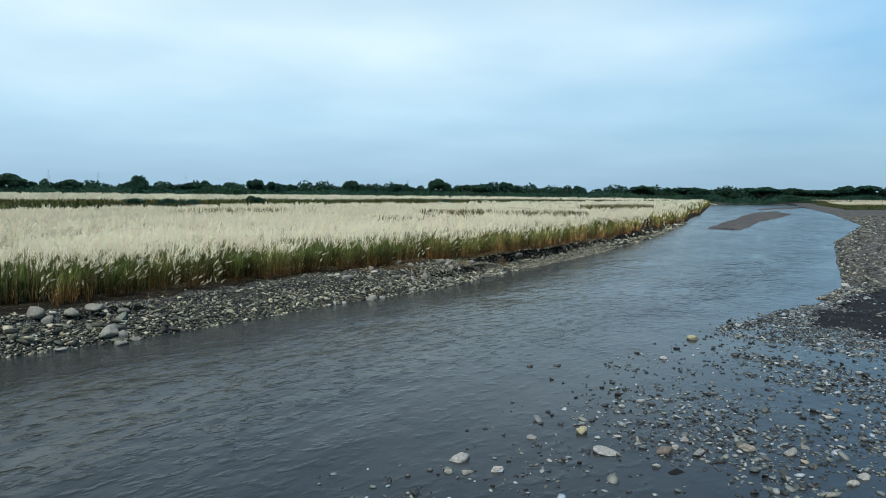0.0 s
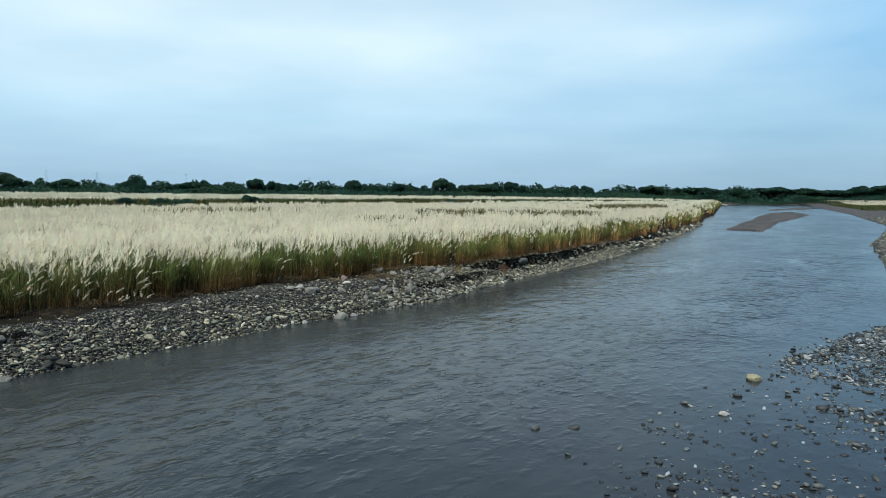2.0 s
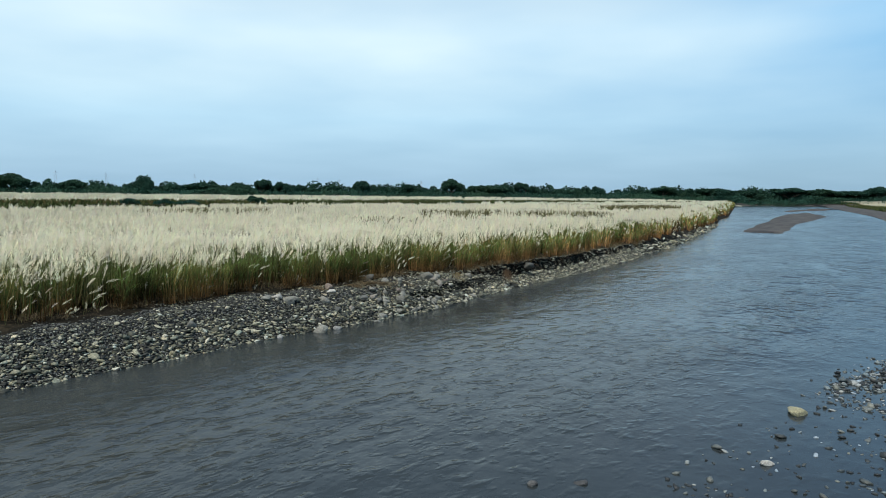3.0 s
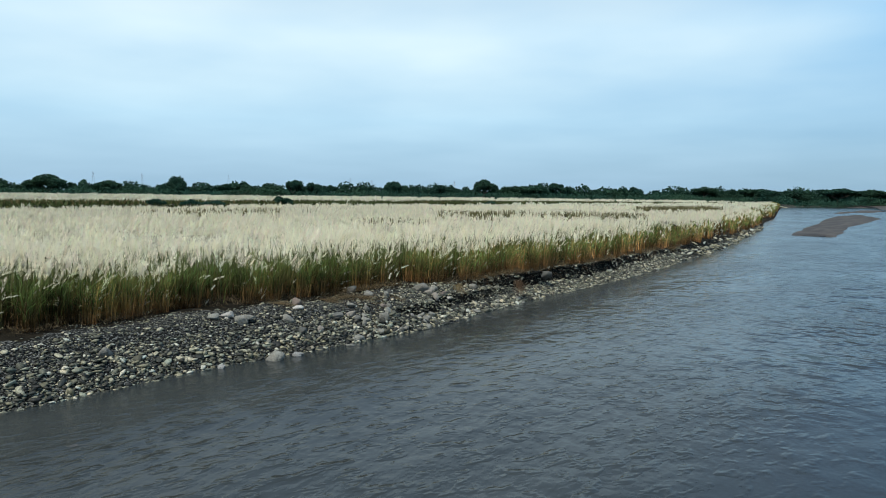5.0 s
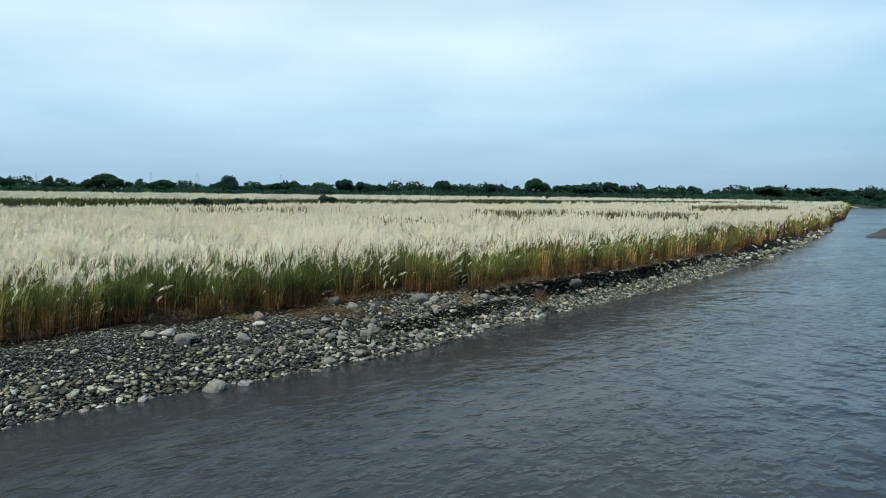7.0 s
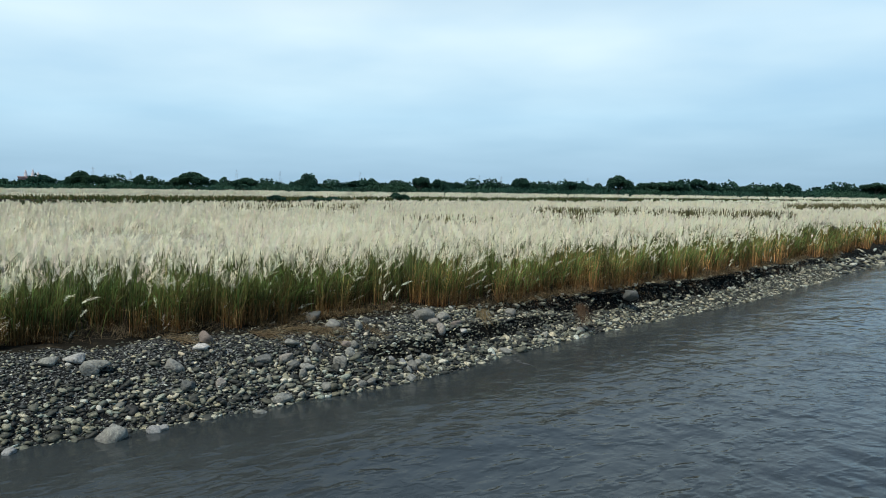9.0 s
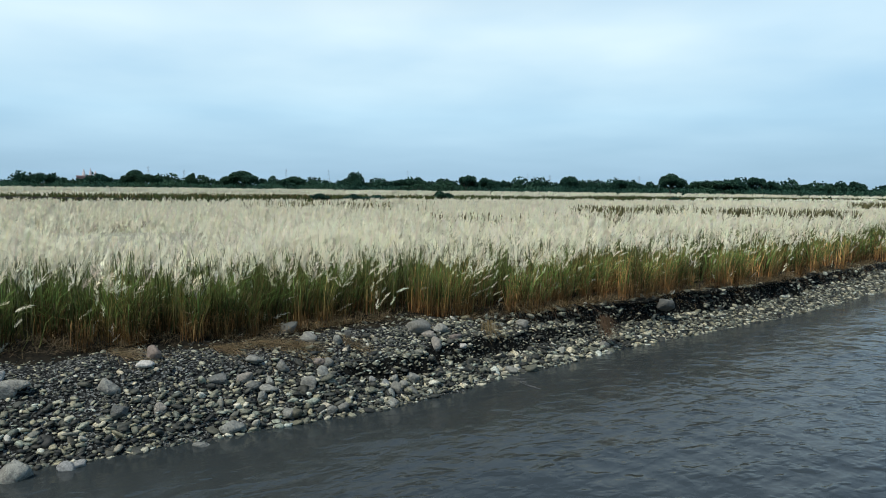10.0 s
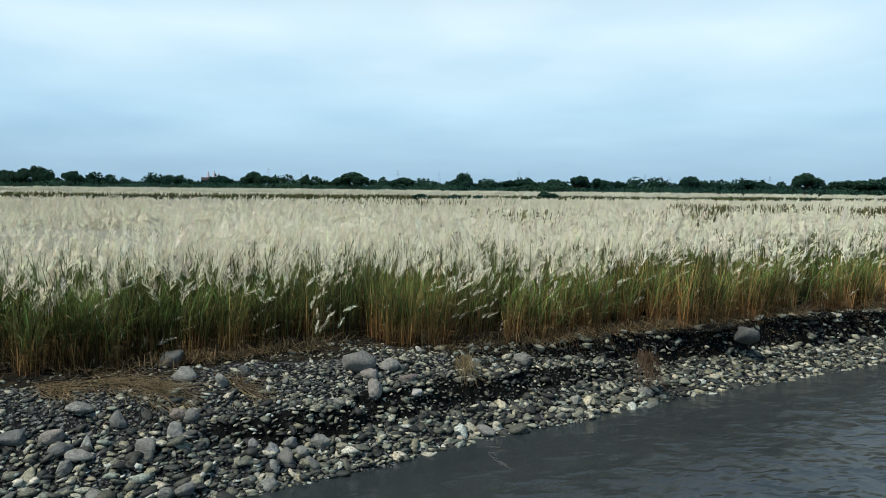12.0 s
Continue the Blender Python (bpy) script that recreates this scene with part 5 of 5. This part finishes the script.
def rock_look(tone):
    """Colour and words for a tone from dark grey over tan and brown to white."""
    for limit, colour, words in ((0.05, (0.06, 0.062, 0.062), "dark grey"), (0.15, (0.13, 0.135, 0.118), "slate grey"), (0.25, (0.235, 0.23, 0.19), "grey"), (0.35, (0.275, 0.275, 0.23), "light grey"),
                                 (0.5, (0.32, 0.32, 0.295), "pale grey"), (0.62, (0.30, 0.27, 0.22), "tan"), (0.66, (0.40, 0.37, 0.22), "yellowish"), (0.85, (0.22, 0.175, 0.14), "brown"), (1.1, (0.52, 0.50, 0.44), "whitish")):
        if tone <= limit:
            return colour, words


def build_rock(x, y, w, h, tone, name, where, category, group, level=3, lodged=0.0):
    v0, f0 = BALL[level]
    a = rng.random() * 0.6 - 0.3
    wave = rng.normal(size=(4, 3)) * 1.4
    r = 1 + 0.09 * np.sin(v0 @ wave.T + rng.random(4) * 6.28).sum(1)
    # blunt facets
    for k in range(8):
        d = rng.normal(size=3)
        d /= np.linalg.norm(d)
        r = np.minimum(r, (0.46 + 0.28 * rng.random()) / np.maximum((v0 @ d), 0.05))
    fine = 0.012 * np.sin(v0 @ (rng.normal(size=(3, 3)) * 7).T).sum(1)
    p = v0 * (r + fine)[:, None] * np.array([w * 0.60, w * (0.42 + 0.12 * rng.random()), h * 0.62])
    colour, words = rock_look(tone)
    ob = new(name, raw_mesh(name, p, f0, [ROCK], smooth=True))
    base = max(float(land(np.array([x]), np.array([y]))[0]), -0.06)
    ob.matrix_basis = Matrix.LocRotScale((x, y, max(base + h * 0.22, lodged)), Euler((rng.normal() * 0.12, rng.normal() * 0.12, 0.35 + a)), None)
    shade = (0.75 + 0.5 * rng.random()) * (1.05 if tone > 0.15 else 0.9)
    ob.color = (*[c * shade for c in colour], 1)
    return tagged(ob, words + " rounded " + ("boulder" if w > 0.5 else "stone") + " " + where, category, group)


for rows, name, where, group in ((SCARP_ROCKS, "rock", "lodged in the crumbling bank edge", "rocks on the bank"), (NEAR_COBBLES, "cobblestone", "lying on the gravel slope", "cobbles on the slope"),
                                 (EDGE_COBBLES, "cobblestone", "on the gravel slope above the water", "cobbles on the slope"), (FAR_COBBLES, "cobblestone", "on the gravel beach at the waterline", "cobbles on the beach"),
                                 (RIVER_STONES, "river_stone", "standing out of the shallow water", "stones in the shallows"), (POOL_STONES, "river_stone", "in the shallow pools of the bar", "stones in the shallows")):
    for x, y, w, h, tone in rows:
        build_rock(x, y, w, h, tone, name, where, "stone", group)
build_rock(5.36, 47.2, 0.54, 0.42, 0.15, "rock", "lodged in the black bank edge", "stone", "rocks on the bank", lodged=0.84)


# ---------------------------------------------------------------- straw and roots
def build_straw():
    """Fallen stalks along the foot of the grass."""
    sets = []
    for n, y0, y1, deep in ((5600, 28, 47, 1.3), (900, 47, 62, 0.6), (500, 16, 28, 0.8)):
        y = y0 + (y1 - y0) * rng.random(n)
        x = grass_x(y) + 0.3 * deep - deep * rng.random(n)
        keep = lump(x, y, 0.55, 7.0) + 0.3 * rng.normal(size=n) > -0.12
        x, y = x[keep], y[keep]
        n = len(x)
        base = np.c_[x, y, land(x, y) + 0.02 + 0.05 * rng.random(n)]
        a = rng.random(n) * 6.28
        bend = np.c_[np.cos(a), np.sin(a)] * (0.2 + 0.4 * rng.random(n))[:, None]
        sets.append(blades(base, 0.05 + 0.14 * rng.random(n), bend, np.full(n, 0.012), a + 1.57, vary(n, (0.06, 0.043, 0.025), 0.4), vary(n, (0.20, 0.155, 0.09), 0.5), 2))
    return stuff("fallen_straw", gather(*sets), BLADE, "fallen brown straw along the foot of the grass", "straw")


def build_tuft(x, y, z, n, long, colour, name, label, category):
    """Dry stalks that hang down the bank from one spot."""
    base = np.c_[x + rng.normal(size=n) * 0.10, y + rng.normal(size=n) * 0.07, z + 0.05 * rng.normal(size=n)]
    way = np.array([0.78, -0.62])
    bend = way * (0.15 + 0.25 * rng.random((n, 1))) + rng.normal(size=(n, 2)) * 0.17
    v, f, c = blades(base, -long * (0.25 + 0.85 * rng.random(n)), bend, np.full(n, 0.013), rng.random(n) * 3.14, vary(n, colour, 0.25), vary(n, tuple(1.2 * k for k in colour), 0.3), 3)
    return tagged(new(name, raw_mesh(name, v, f, [BLADE], tint=c)), label, category, "hanging tufts")


build_straw()
build_tuft(3.88, 44.2, 0.88, 150, 0.66, (0.11, 0.068, 0.044), "root_clump", "reddish dry root clump hanging down the bank", "roots")
build_tuft(1.35, 41.65, 1.02, 90, 0.40, (0.22, 0.165, 0.085), "straw_tuft", "pale straw tuft hanging over the bank", "straw")
build_tuft(7.2, 51.0, 1.05, 90, 0.45, (0.15, 0.095, 0.05), "straw_tuft", "brown straw tuft hanging over the bank", "straw")


def build_lying_straw(x, y, n, wide):
    """A swept-down bunch of stalks that lies on the gravel."""
    px, py = x + rng.normal(size=n) * wide, y + rng.normal(size=n) * wide * 0.5
    a = 0.15 + rng.normal(size=n) * 0.5
    bend = np.c_[np.cos(a), np.sin(a)] * (0.25 + 0.6 * rng.random(n))[:, None]
    ex, ey = px + bend[:, 0], py + bend[:, 1]
    z0, z1 = land(px, py) + 0.02, land(ex, ey) + 0.02
    base = np.c_[px, py, z0 + 0.06 * rng.random(n)]
    v, f, c = blades(base, z1 - z0 + 0.05 * rng.random(n), bend, np.full(n, 0.013), a + 1.57, vary(n, (0.10, 0.072, 0.04), 0.45), vary(n, (0.30, 0.23, 0.13), 0.5), 3)
    return tagged(new("straw_tuft", raw_mesh("straw_tuft", v, f, [BLADE], tint=c)), "flattened brown straw lying on the gravel", "straw", "lying straw")


for x, y, n, wide in ((-1.75, 37.75, 240, 0.22), (-2.3, 37.45, 200, 0.25), (-2.9, 36.9, 140, 0.2), (-1.0, 38.6, 90, 0.15), (-4.2, 35.6, 120, 0.2), (0.6, 42.2, 70, 0.12)):
    build_lying_straw(x, y, n, wide)


def build_roots():
    """Thin roots hanging from the undercut turf."""
    n = 700
    y = 41 + 22 * rng.random(n)
    x = grass_x(y) + 0.10 + 0.25 * rng.random(n)
    base = np.c_[x, y, land(x, y) + 0.04]
    bend = np.array([0.78, -0.62]) * (0.12 + 0.25 * rng.random((n, 1))) + rng.normal(size=(n, 2)) * 0.06
    return stuff("hanging_roots", blades(base, -(0.12 + 0.4 * rng.random(n) ** 2), bend, np.full(n, 0.010), rng.random(n) * 3.14, vary(n, (0.16, 0.09, 0.05), 0.3), vary(n, (0.10, 0.07, 0.05), 0.3), 2), BLADE,
                 "thin brown roots hanging from the undercut turf", "roots")


build_roots()

# ---------------------------------------------------------------- cobbles of the slope, one by one
COBBLE_MESHES = []
for k in range(10):
    v, f, c = stones(np.zeros(1), np.zeros(1), np.zeros(1), np.ones(1), 2, sink=0.5)
    COBBLE_MESHES.append(raw_mesh("cobble", v, f, [COBBLE], smooth=True))
cx, cy, cz, cs = strew(400, 33, 45, 0.0, 2.6, 0.12, 0.3, 0.085, 0.22)
for i in range(min(300, len(cx))):
    ob = new("cobble", COBBLE_MESHES[i % 10])
    ob.parent = ground
    ob.matrix_basis = Matrix.LocRotScale((cx[i], cy[i], cz[i] + cs[i] * 0.16), Euler((rng.normal() * 0.3, rng.normal() * 0.3, rng.random() * 6.28)), (cs[i] * 0.85,) * 3)

# larger stones strewn through the shallows
WET_MESHES = [m.copy() for m in COBBLE_MESHES[:5]]
WET_COBBLE = make_cobble("wet_river_cobble", 0.5, 0.75)
for m in WET_MESHES:
    m.materials[0] = WET_COBBLE
sx, sy = [], []
while len(sx) < 200:
    y = 9 + 22 * rng.random()
    x = float(bar_x(np.array([y]))[0]) + 3.6 + 12 * rng.random()
    if sand_patch(x, y) < 0 and lump(x, y, 1.5, 4.0) + 0.6 * lump(x, y, 4.0, 1.0) > -0.5 * rng.random():
        sx.append(x)
        sy.append(y)
for i, (x, y) in enumerate(zip(sx, sy)):
    size = 0.09 + 0.11 * rng.random() ** 2
    ob = new("river_stone", WET_MESHES[i % 5])
    base = max(float(land(np.array([x]), np.array([y]))[0]), -0.01)
    ob.matrix_basis = Matrix.LocRotScale((x, y, base + size * 0.08), Euler((rng.normal() * 0.15, rng.normal() * 0.15, rng.random() * 6.28)), (size, size, size * 0.6))
    tagged(ob, "grey flat stone half drowned in the shallow water", "stone", "stones in the shallows")


def build_foam():
    """Wisps of foam drawn out by the current beside the bank."""
    v, f = [], []
    for ox, oy, dx, dy, count in ((2.43, 40.27, 0.80, -0.56, 9), (2.35, 40.42, 0.34, 0.16, 4), (-9.4, 20.9, 1.1, 0.5, 7), (-5.2, 25.6, 0.6, 0.3, 4)):
        for i in range(count):
            t0, side = rng.random() * 0.5, 0.05 * rng.normal()
            long, wide, bow = 0.12 + 0.3 * rng.random(), 0.003 + 0.006 * rng.random(), 0.06 * rng.normal()
            k, steps = len(v), 9
            for j in range(steps + 1):
                t = j / steps
                x = ox + dx * (t0 + long * t) - dy * (side + bow * math.sin(3.1 * t)) + 0.006 * rng.normal()
                y = oy + dy * (t0 + long * t) + dx * (side + bow * math.sin(3.1 * t)) + 0.006 * rng.normal()
                w = wide * (0.15 + math.sin(math.pi * t)) * (0.5 + rng.random())
                v += [(x - dy * w, y + dx * w, 0.010), (x, y, 0.018), (x + dy * w, y - dx * w, 0.010)]
            f += [(k + 3 * j + m, k + 3 * j + m + 1, k + 3 * j + m + 4, k + 3 * j + m + 3) for j in range(steps) for m in (0, 1)]
    return tagged(new("river_foam", raw_mesh("river_foam", np.array(v), np.array(f), [FOAM], smooth=True)), "thin wisps of pale foam on the current", "foam", kind="stuff")


build_foam()
